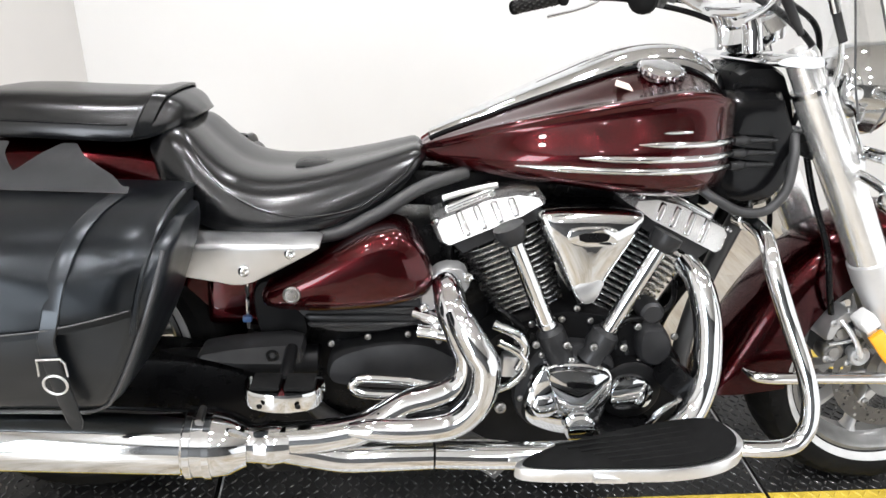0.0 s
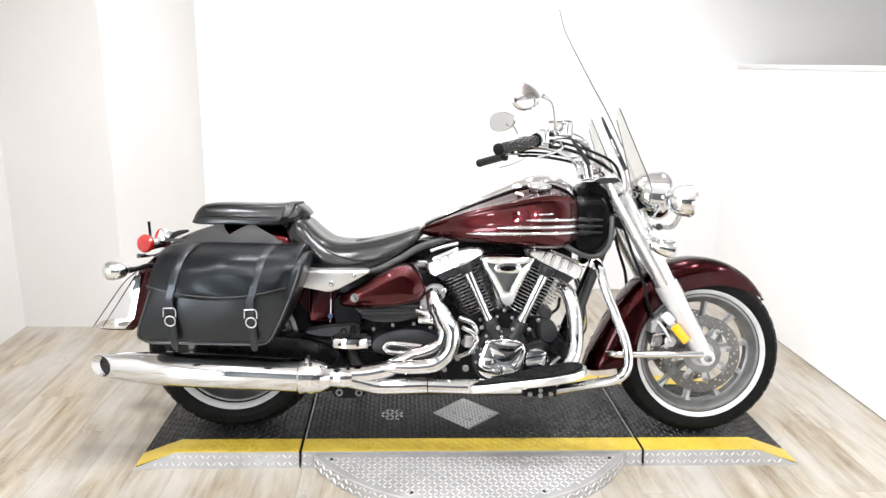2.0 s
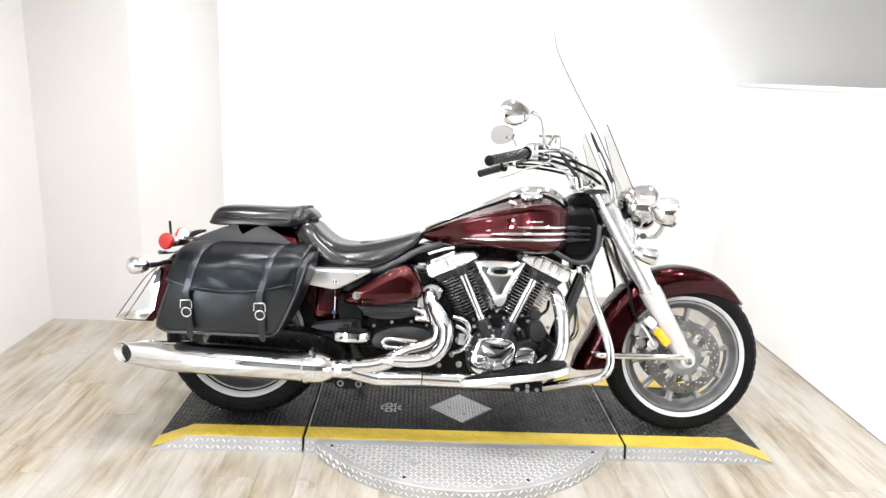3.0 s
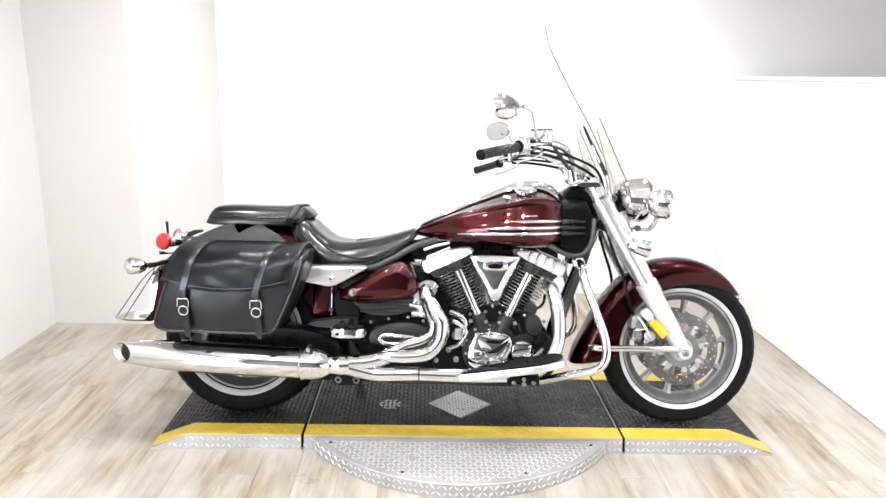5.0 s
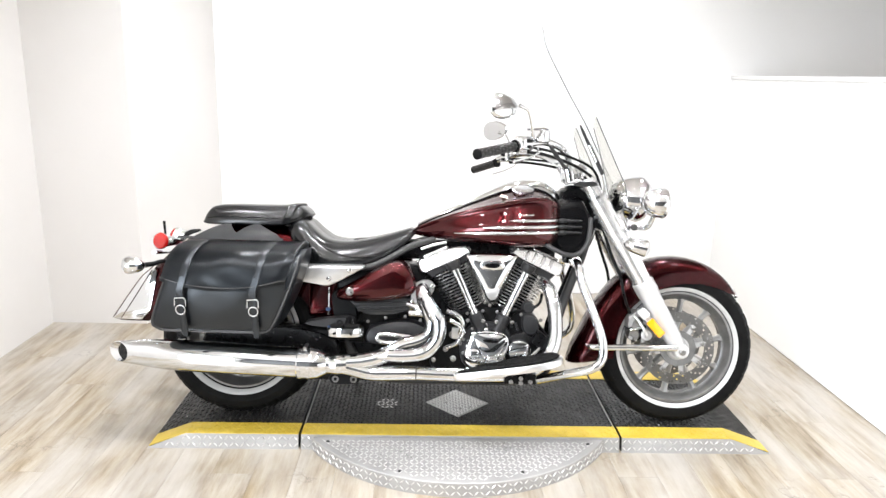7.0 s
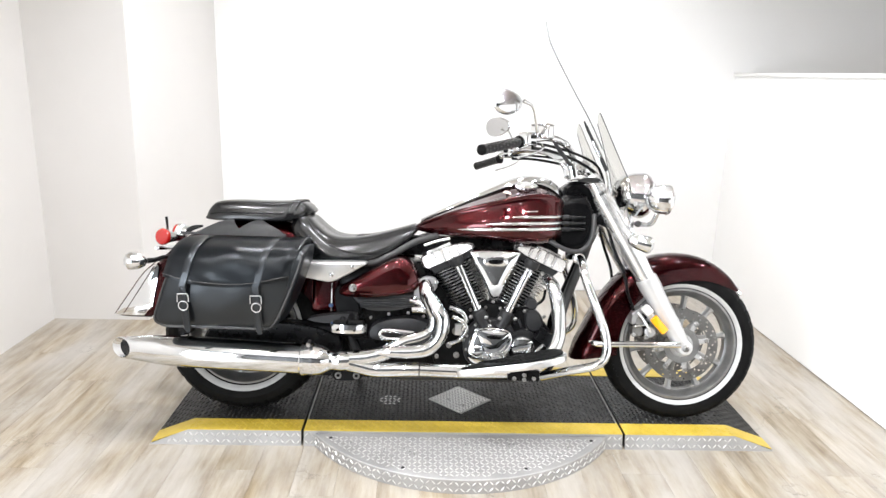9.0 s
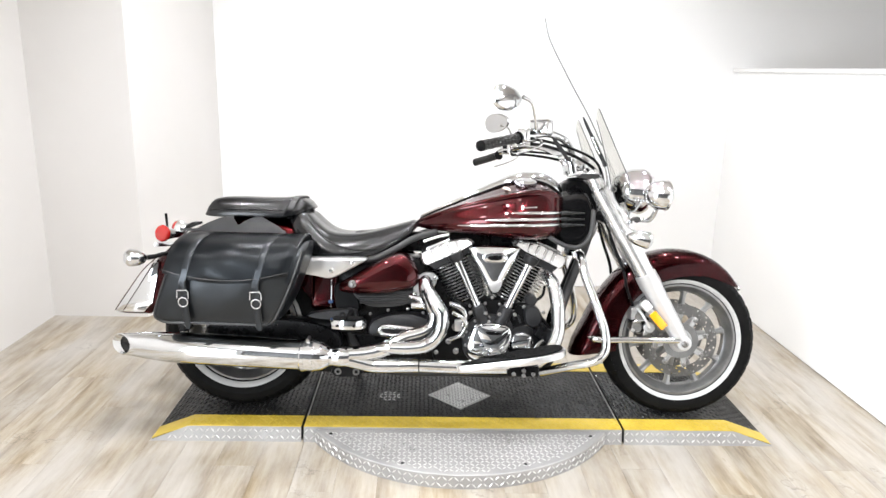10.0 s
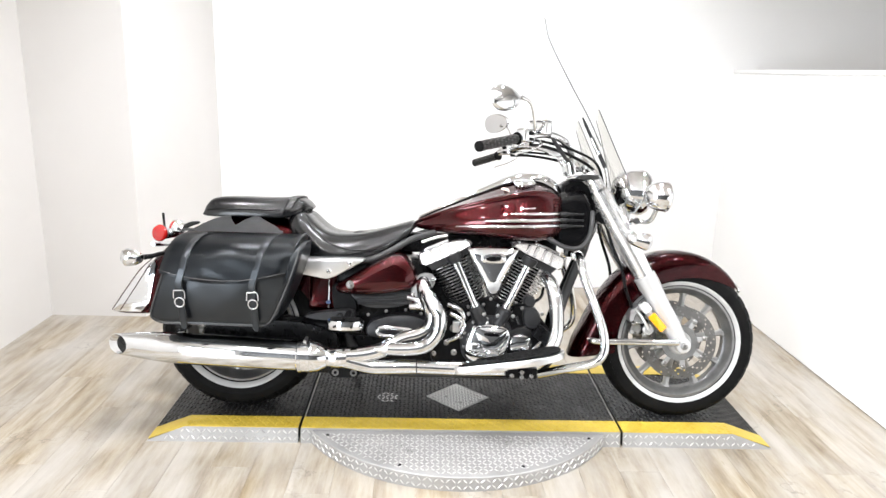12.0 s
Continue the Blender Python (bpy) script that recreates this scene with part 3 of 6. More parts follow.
def brake_disc(parent, c, y, r0, r1):
    """A thin drilled disc: a polar grid with open cells."""
    bm = bmesh.new()
    rs = np.linspace(r0, r1, 8)
    n = 120
    grid = [[bm.verts.new((c.x + r * math.cos(2 * math.pi * k / n), y, c.z + r * math.sin(2 * math.pi * k / n))) for k in range(n)] for r in rs]
    for i in range(len(rs) - 1):
        for k in range(n):
            if (i in (1, 3, 5)) and (k + 2 * i) % 6 == 0:
                continue
            bm.faces.new((grid[i][k], grid[i][(k + 1) % n], grid[i + 1][(k + 1) % n], grid[i + 1][k]))
    bmesh.ops.solidify(bm, geom=bm.faces[:], thickness=0.005)
    return part("brake_disc", bm, STEEL, parent, "drilled steel brake disc", flat=True)


def wheel(name, c, R, hw, rim, spokes, discs):
    """Tyre with whitewalls, cast rim with straight spokes, hub and discs; the hub is the parent part."""
    hub = part(name, lathe([(-0.075, 0.02), (-0.075, 0.042), (-0.05, 0.05), (0.05, 0.05), (0.075, 0.042), (0.075, 0.02)], c, (0, 1, 0), 28), SILVER, bike, "silver cast wheel")
    b = rim - 0.004
    d = R - rim
    half = [(0.72 * hw, b), (0.93 * hw, rim + 0.2 * d), (hw, rim + 0.46 * d), (0.93 * hw, rim + 0.70 * d), (0.72 * hw, rim + 0.87 * d), (0.40 * hw, rim + 0.97 * d), (0, R)]
    prof = [(-y, r) for y, r in half] + [(y, r) for y, r in half[-2::-1]] + [(0.6 * hw, b - 0.006), (-0.6 * hw, b - 0.006), (-0.72 * hw, b)]
    bm = lathe(prof, c, (0, 1, 0), 216, cap=False)
    for v in bm.verts:
        # slanted grooves across both shoulders of the tread
        q = v.co - c
        r, y = math.hypot(q.x, q.z), abs(q.y)
        if y > 0.35 * hw and r > rim + 0.65 * d:
            k = round(math.atan2(q.z, q.x) * 108 / math.pi)
            if (k + (1 if y < 0.5 * hw else 0)) % 6 == 0:
                v.co = Vector((c.x + q.x * (r - 0.003) / r, v.co.y, c.z + q.z * (r - 0.003) / r))
    part("tyre", bm, RUBBER, hub, "black road tyre with grooved tread", sharp=25)
    for k in range(9):
        m = Matrix.Translation(c) @ Matrix.Rotation(radians(62 + 5.2 * k + (3 if k > 4 else 0)), 4, "Y") @ Matrix.Translation((0, -0.955 * hw, -(rim + 0.60 * d)))
        part("tyre_mark", box((-0.006, -0.002, -0.006), (0.006, 0.002, 0.006), 0.001, 1, m @ Matrix.Rotation(radians(-90), 4, "Y")), RUBBER, hub)
    for s in (-1, 1):
        ww = [(s * 0.80 * hw, rim + 0.045 * d), (s * (0.93 * hw + 0.0014), rim + 0.15 * d), (s * (0.955 * hw + 0.0016), rim + 0.222 * d), (s * 0.94 * hw, rim + 0.226 * d), (s * 0.9 * hw, rim + 0.15 * d), (s * 0.77 * hw, rim + 0.045 * d), (s * 0.80 * hw, rim + 0.045 * d)]
        part("whitewall", lathe(ww, c, (0, 1, 0), 96, cap=False), WHITEWALL, hub, "off-white whitewall ring")
    w = 0.7 * hw
    prof = [(-w - 0.004, rim + 0.002), (-w - 0.006, rim - 0.008), (-w + 0.004, rim - 0.016), (-0.5 * w, rim - 0.024), (-0.35 * w, rim - 0.034), (0.35 * w, rim - 0.034), (0.5 * w, rim - 0.024), (w - 0.004, rim - 0.016), (w + 0.006, rim - 0.008), (w + 0.004, rim + 0.002), (-w - 0.004, rim + 0.002)]
    part("rim", lathe(prof, c, (0, 1, 0), 96, cap=False), RIM, hub)
    for k in range(spokes):
        a = 2 * math.pi * (k + 0.28) / spokes
        m = Matrix.Translation(c) @ Matrix.Rotation(-a, 4, "Y")
        rr = [(0.040, 0.015, 0.024), (0.08, 0.0125, 0.021), (0.13, 0.010, 0.017), (rim - 0.045, 0.0105, 0.017), (rim - 0.032, 0.018, 0.022)]
        rings = [[m @ Vector((r, yy, zz)) for yy, zz in ((-t, -h * 0.4), (-t, h * 0.4), (-t * 0.5, h), (t * 0.5, h), (t, h * 0.4), (t, -h * 0.4), (t * 0.5, -h), (-t * 0.5, -h))] for r, h, t in rr]
        part("spoke", rings_to_bm(rings), SILVER, hub)
    for y in discs:
        s = -1 if y < 0 else 1
        brake_disc(hub, c, y, 0.108, 0.150)
        part("disc_carrier", lathe([(-s * 0.004, 0.048), (s * 0.005, 0.048), (s * 0.006, 0.073), (-s * 0.004, 0.074), (-s * 0.004, 0.048)], (c.x, y, c.z), (0, 1, 0), 40, cap=False), RIM, hub)
        for k in range(8):
            m = Matrix.Translation((c.x, y, c.z)) @ Matrix.Rotation(-(2 * math.pi * k / 8 + 0.2), 4, "Y")
            part("carrier_arm", box((0.070, -0.003, -0.010), (0.114, 0.003, 0.010), 0.002, 1, m), SILVER, hub)
        for k in range(8):
            a = 2 * math.pi * k / 8 + 0.2
            bolt(hub, c.x + 0.102 * math.cos(a), y + s * 0.003, c.z + 0.102 * math.sin(a), 0.0085, STEEL, (0, s, 0))
        part("hub_cap", lathe([(-s * 0.02, 0.050), (s * 0.006, 0.047), (s * 0.010, 0.03)], (c.x, y, c.z), (0, 1, 0), 32), SILVER, hub)
    return hub


wheel("front_wheel", FRONT_AXLE, 0.3195, 0.066, 0.231, 10, (-0.078, 0.078))
wheel("rear_wheel", REAR_AXLE, 0.334, 0.094, 0.224, 10, (-0.10,))

# ---- front fender: a deep skirt round the tyre ----
def fender_front():
    keys = [44, 50, 62, 76, 90, 108, 128, 150, 170, 186, 190]
    crown = [0.333, 0.340, 0.354, 0.366, 0.372, 0.376, 0.374, 0.374, 0.394, 0.438, 0.452]
    skirt = [0.318, 0.306, 0.290, 0.277, 0.266, 0.258, 0.256, 0.258, 0.262, 0.268, 0.270]
    width = [0.045, 0.062, 0.080, 0.089, 0.092, 0.093, 0.094, 0.096, 0.098, 0.098, 0.096]
    rings = []
    for a in np.linspace(44, 190, 60):
        Ro, Ri, w = (smooth_at(keys, k, a) for k in (crown, skirt, width))
        d = Ro - Ri
        sec = [(-w, Ri), (-w * 1.0, Ri + 0.45 * d), (-w * 0.97, Ri + 0.62 * d), (-w * 0.88, Ri + 0.79 * d), (-w * 0.68, Ri + 0.92 * d), (-w * 0.38, Ri + 0.985 * d), (0, Ro)]
        sec = sec + [(-y, r) for y, r in sec[-2::-1]]
        c, s = math.cos(radians(a)), math.sin(radians(a))
        rings.append([(FRONT_AXLE.x + r * c, y, FRONT_AXLE.z + r * s) for y, r in sec])
    bm = rings_to_bm(rings, closed=False)
    bmesh.ops.solidify(bm, geom=bm.faces[:], thickness=0.003)
    f = part("front_fender", bm, PAINT, bike, "glossy maroon front fender")
    tip = []
    for w in np.linspace(-1, 1, 15):
        a = radians(44.5 + 2.5 * (1 - abs(w) ** 2) - 2.5)
        tip.append((FRONT_AXLE.x + (0.318 + 0.019 * (1 - w * w)) * math.cos(a) + 0.004, 0.047 * w, FRONT_AXLE.z + (0.318 + 0.019 * (1 - w * w)) * math.sin(a)))
    part("tip_trim", tube(tip, 0.006, 8), CHROME, f, "chrome edge trim")
    for s in (-1, 1):
        part("stay", tube([(0.545, s * 0.118, 0.318), (0.575, s * 0.15, 0.316), (0.72, s * 0.155, 0.319), (0.90, s * 0.158, 0.322)], [0.004, 0.013, 0.0125, 0.0125], 12), CHROME, f, "polished bar")


fender_front()

# ---- fork ----
def fork_leg(s):
    y = s * 0.125
    top, bottom = Vector((0.520, y, 0.985)), Vector((0.915, y * 1.04, 0.318))
    d = bottom - top
    leg = part("fork_leg", tube([top + d * t for t in (0.0, 0.02, 0.10, 0.11, 0.56, 0.66)], [0.027, 0.031, 0.031, 0.0385, 0.0385, 0.039], 24, smooth=False), FORKMETAL, bike, "polished fork leg")
    part("slider", tube([top + d * t for t in (0.60, 0.605, 0.66, 0.70, 0.93, 0.985, 1.035, 1.045)], [0.039, 0.043, 0.0440, 0.0400, 0.035, 0.031, 0.027, 0.016], 24, smooth=False), SLIDER, leg, "satin aluminium slider")
    part("collar", tube([top + d * t for t in (0.098, 0.112)], [0.039, 0.039], 24, smooth=False), CHROME, leg)
    bolt(leg, 0.922, s * 0.158, 0.308, 0.014, STEEL, (0, s, 0), "axle_nut")
    part("axle_lug", lathe([(0, 0.03), (0.03, 0.029), (0.034, 0.024)], (0.922, s * 0.125, 0.308), (0, s, 0), 24), SLIDER, leg)
    if s < 0:
        u = d.normalized()
        m = Matrix.Translation((0.808, -0.172, 0.403)) @ Matrix.Rotation(math.atan2(u.x, -u.z) + 0.20, 4, "Y").inverted()
        part("reflector", box((-0.0165, -0.006, -0.039), (0.0165, 0.006, 0.039), 0.004, 2, m), AMBER, leg, "amber reflector")
        part("sensor_box", box((-0.016, -0.012, 0.056), (0.018, 0.030, 0.092), 0.007, 3, m), TRIM, leg, "small white plastic cover")
        part("reflector_bracket", box((-0.012, 0.006, -0.02), (0.012, 0.05, 0.06), 0.004, 2, m), SATIN, leg)
    cal = part("brake_caliper", pillow([(0.712, 0.345), (0.716, 0.415), (0.745, 0.448), (0.785, 0.435), (0.792, 0.385), (0.768, 0.335)], [(1, s * 0.06), (1, s * 0.105), (0.90, s * 0.116), (0.5, s * 0.118)]), GREYCAST, leg, "cast brake caliper with silver caps")
    for bx, bz in ((0.741, 0.412), (0.735, 0.366)):
        part("piston_housing", lathe([(-0.02, 0.027), (0.006, 0.025), (0.012, 0.020), (0.010, 0.013), (0.013, 0.012)], (bx, s * 0.117, bz), (0, s, 0), 24), STEEL, cal)
    part("banjo_cap", lathe([(-0.03, 0.013), (0.0, 0.013), (0.001, 0.0215), (0.012, 0.0215), (0.014, 0.018), (0.012, 0.010), (0.017, 0.009), (0.018, 0.004)], (0.780, s * 0.138, 0.368), (0, s, 0), 24), SILVER, cal, "round silver union cap")
    part("caliper_bridge", pillow([(0.705, 0.395), (0.712, 0.438), (0.742, 0.466), (0.770, 0.458), (0.755, 0.44), (0.730, 0.425), (0.722, 0.392)], [(1, s * 0.05), (1, s * 0.124), (0.9, s * 0.130)]), SILVER, cal)
    part("mounting_lug", pillow([(0.770, 0.405), (0.772, 0.428), (0.835, 0.420), (0.838, 0.395)], [(1, s * 0.08), (1, s * 0.125), (0.9, s * 0.129)]), SILVER, cal)
    part("pad_pin", tube([(0.718, s * 0.128, 0.385), (0.768, s * 0.130, 0.396)], [0.005, 0.005], 10, smooth=False), CHROME, cal)
    part("bleed_nipple", lathe([(0, 0.007), (0.008, 0.007), (0.009, 0.004), (0.022, 0.004)], (0.752, s * 0.122, 0.452), (-0.3, s * 0.2, 1), 10), SATIN, cal)
    part("hose_elbow", tube([(0.780, s * 0.150, 0.368), (0.768, s * 0.152, 0.392), (0.748, s * 0.140, 0.425), (0.728, s * 0.118, 0.448)], [0.007, 0.006, 0.006, 0.0065], 10), SATIN, cal)
    for bx, bz in ((0.720, 0.352), (0.718, 0.436), (0.772, 0.342), (0.786, 0.418)):
        bolt(cal, bx, s * 0.126, bz, 0.0085, SILVER, (0, s, 0))
    part("brake_hose", tube([(0.72, s * 0.11, 0.45), (0.69, s * 0.125, 0.52), (0.672, s * 0.115, 0.60), (0.632, s * 0.095, 0.70), (0.60, s * 0.08, 0.80)], 0.0065, 10), BLACK, leg)


mirrored(fork_leg)


def steering():
    t = part("triple_clamp", pillow([(0.44, 0.955), (0.47, 0.975), (0.55, 0.978), (0.57, 0.962), (0.54, 0.95)], [(0.8, 0.165), (1, 0.15), (1, -0.15), (0.8, -0.165)]), CHROME, bike, "chrome upper fork clamp")
    part("lower_clamp", pillow([(0.545, 0.80), (0.565, 0.835), (0.635, 0.83), (0.655, 0.79), (0.60, 0.775)], [(1, 0.118), (1, -0.118)]), BLACK, t)
    for s in (-1, 1):
        part("riser", tube([(0.465, s * 0.06, 0.975), (0.455, s * 0.06, 1.02), (0.44, s * 0.06, 1.045)], 0.019, 14), CHROME, t)
    part("neck", pillow([(0.425, 0.885), (0.432, 0.952), (0.52, 0.955), (0.56, 0.88), (0.58, 0.78), (0.50, 0.77)], [(0.9, 0.085), (1, 0.07), (1, -0.07), (0.9, -0.085)], 1), BLACK, t)


steering()


def studded_grip(start, d):
    """A rubber grip with staggered rows of round studs."""
    ax = d.normalized()
    u = ax.orthogonal().normalized()
    v = ax.cross(u)
    rings, rows, sides = [], 11, 40
    for k in range(rows * 4 + 1):
        f = k / (rows * 4)
        swell = math.sin(math.pi * rows * f) ** 2
        turn = math.pi / 10 * (int(rows * f) % 2)
        ring = []
        for q in range(sides):
            t = 2 * math.pi * q / sides
            r = 0.0150 + 0.0050 * swell * max(0.0, math.cos(10 * (t + turn))) ** 0.6
            ring.append(start + ax * (f * d.length) + r * (math.cos(t) * u + math.sin(t) * v))
        rings.append(ring)
    return rings_to_bm(rings)


def handlebar():
    half = [(0.44, 0.06, 1.05), (0.445, 0.13, 1.055), (0.40, 0.24, 1.092), (0.325, 0.325, 1.110), (0.255, 0.375, 1.100), (0.200, 0.410, 1.084)]
    line = [(x, -y, z) for x, y, z in half[::-1]] + half
    bar = part("handlebar", tube(line, 0.0145, 16), CHROME, bike, "chrome pulled-back handlebar")
    for s in (-1, 1):
        a, b = Vector((0.066, -0.553, 1.044) if s < 0 else (0.096, 0.545, 1.040)), Vector((0.202, -0.408, 1.085) if s < 0 else (0.196, 0.440, 1.070))
        d = b - a
        L = d.length
        grip = part("grip", studded_grip(a, d), GRIPRUBBER, bar, "black studded rubber grip")
        part("grip_end", lathe([(0, 0.019), (-0.006, 0.018), (-0.011, 0.011)], a, d, 18), RUBBER, grip)
        part("grip_collar", lathe([(L, 0.022), (L + 0.008, 0.023), (L + 0.010, 0.017)], a, d, 18), RUBBER, grip)
        m = Matrix.Translation((0.238, s * 0.392, 1.096)) @ Matrix.Rotation(math.atan2(d.y, d.x), 4, "Z")
        sw = part("switch_housing", box((-0.035, -0.022, -0.024), (0.03, 0.022, 0.026), 0.01, 3, m), CHROME, bar)
        part("switch", box((-0.012, -0.026, 0.002), (0.012, -0.02, 0.016), 0.002, 1, m), BLACK, sw)
        part("switch", box((-0.008, -0.027, -0.016), (0.014, -0.02, -0.006), 0.002, 1, m), BLACK, sw)
        part("lever", tube([(0.290, s * 0.385, 1.080), (0.285, s * 0.440, 1.062), (0.250, s * 0.490, 1.042), (0.19, s * 0.55, 1.022)], [0.009, 0.007, 0.006, 0.0075], 12, squash=0.6), CHROME, bar, "polished lever")
        m = Matrix.Translation((0.292, s * 0.365, 1.128)) @ Matrix.Rotation(s * 0.6, 4, "Z")
        res = part("fluid_reservoir", box((-0.038, -0.024, -0.026), (0.036, 0.024, 0.022), 0.007, 3, m), CHROME, bar, "chrome master cylinder box")
        part("lid", box((-0.039, -0.025, 0.0225), (0.037, 0.025, 0.028), 0.002, 1, m), CHROME, res)
        stem = part("mirror", tube([(0.268, s * 0.40, 1.118), (0.256, s * 0.44, 1.165), (0.240, s * 0.468, 1.203), (0.208, s * 0.485, 1.219)], [0.0065, 0.0055, 0.0055, 0.008], 12), CHROME, bar, "chrome mirror on a thin stalk")
        mm = Matrix.Translation((0.143, -0.50, 1.214) if s < 0 else (0.183, 0.52, 1.230)) @ Matrix.Rotation(radians(s * 45), 4, "Z") @ Matrix.Rotation(radians(-14), 4, "Y")
        ring = lambda sc, xx: [mm @ Vector((xx, sc * 0.078 * math.cos(a) * (1 + 0.22 * math.cos(a) * -s), sc * 0.047 * math.sin(a) + 0.006 * sc * math.cos(a) * -s)) for a in [2 * math.pi * k / 40 for k in range(40)]]
        part("shell", rings_to_bm([ring(0.94, -0.010), ring(1.0, -0.006), ring(1.0, 0.0), ring(0.90, 0.009), ring(0.62, 0.018), ring(0.2, 0.023)]), CHROME, stem)
        part("mirror_glass", rings_to_bm([ring(0.92, -0.0105), ring(0.91, -0.0115)]), CHROME, stem, "mirror glass")
    for k, (s, drop) in enumerate(((-1, 0.0), (-1, 0.018), (1, 0.0), (1, 0.015))):
        part("cable", tube([(0.255, s * 0.38, 1.085 - drop), (0.33, s * 0.30, 1.082 - drop), (0.45, s * 0.19, 1.062 - 1.4 * drop), (0.545, s * 0.13, 1.02 - 1.8 * drop), (0.585, s * 0.09, 0.93), (0.57, s * 0.07, 0.84)], 0.0055 + 0.001 * (k % 2), 10), BLACK, bar)
    part("brake_line", tube([(0.338, -0.335, 1.096), (0.360, -0.33, 1.068), (0.388, -0.325, 1.032), (0.405, -0.32, 1.012)], [0.005, 0.008, 0.007, 0.005], 10), GREYCAST, bar)
    part("meter_cover", lathe([(0, 0.055), (0.02, 0.062), (0.045, 0.05), (0.055, 0.02)], (0.50, 0, 0.99), (-0.45, 0, 1), 32), CHROME, bar)


handlebar()


def headlamps():
    nac = part("headlamp", lathe([(-0.09, 0.02), (-0.085, 0.045), (-0.06, 0.075), (-0.02, 0.089), (0.015, 0.093), (0.022, 0.096), (0.034, 0.094), (0.050, 0.085), (0.056, 0.080)], (0.732, 0, 0.914), (1, 0, -0.06), 48), CHROME, bike, "large chrome headlamp")
    part("lens", lathe([(0.054, 0.079), (0.070, 0.064), (0.080, 0.040), (0.084, 0.01)], (0.732, 0, 0.914), (1, 0, -0.06), 40), LENS, nac, "clear headlamp lens")
    part("reflector_bowl", lathe([(0.052, 0.077), (0.025, 0.058), (0.0, 0.03)], (0.732, 0, 0.914), (1, 0, -0.06), 32, cap=False), CHROME, nac)
    for s in (-1, 1):
        c = (0.774, s * 0.205, 0.898)
        lamp = part("passing_lamp", lathe([(-0.056, 0.006), (-0.052, 0.022), (-0.040, 0.038), (-0.020, 0.051), (0.006, 0.0575), (0.024, 0.057), (0.028, 0.060), (0.036, 0.057)], c, (1, 0, -0.05), 36), CHROME, bike, "chrome passing lamp")
        part("lens", lathe([(0.034, 0.055), (0.047, 0.038), (0.053, 0.01)], c, (1, 0, -0.05), 28), LENS, lamp)
        part("bulb", lathe([(0.0, 0.008), (0.03, 0.016), (0.046, 0.010), (0.05, 0.004)], (0.774, s * 0.205, 0.872), (1, 0, 0), 12), AMBER, lamp, "amber bulb")
        part("mount", tube([(0.70, s * 0.11, 0.80), (0.755, s * 0.16, 0.80), (0.77, s * 0.205, 0.845)], 0.009, 12), CHROME, lamp)
        part("light_bar", tube([(0.66, s * 0.10, 0.86), (0.68, s * 0.125, 0.79), (0.70, s * 0.12, 0.74)], [0.014, 0.016, 0.013], 14), CHROME, lamp)
        sig = part("turn_signal", lathe([(-0.052, 0.006), (-0.045, 0.016), (-0.015, 0.027), (0.025, 0.033), (0.032, 0.033)], (0.694, s * 0.268, 0.730), (1, s * 0.05, -0.22), 28), CHROME, bike, "chrome bullet turn signal")
        part("lens", lathe([(0.031, 0.032), (0.04, 0.026), (0.047, 0.01)], (0.694, s * 0.268, 0.730), (1, s * 0.05, -0.22), 24), LENS, sig)
        part("stalk", tube([(0.690, s * 0.25, 0.735), (0.68, s * 0.19, 0.755), (0.665, s * 0.14, 0.765)], 0.010, 12), CHROME, sig)
    part("light_rail", tube([(0.70, -0.19, 0.80), (0.715, -0.1, 0.795), (0.72, 0, 0.79), (0.715, 0.1, 0.795), (0.70, 0.19, 0.80)], 0.013, 12), CHROME, bike, "chrome lamp bar")


headlamps()


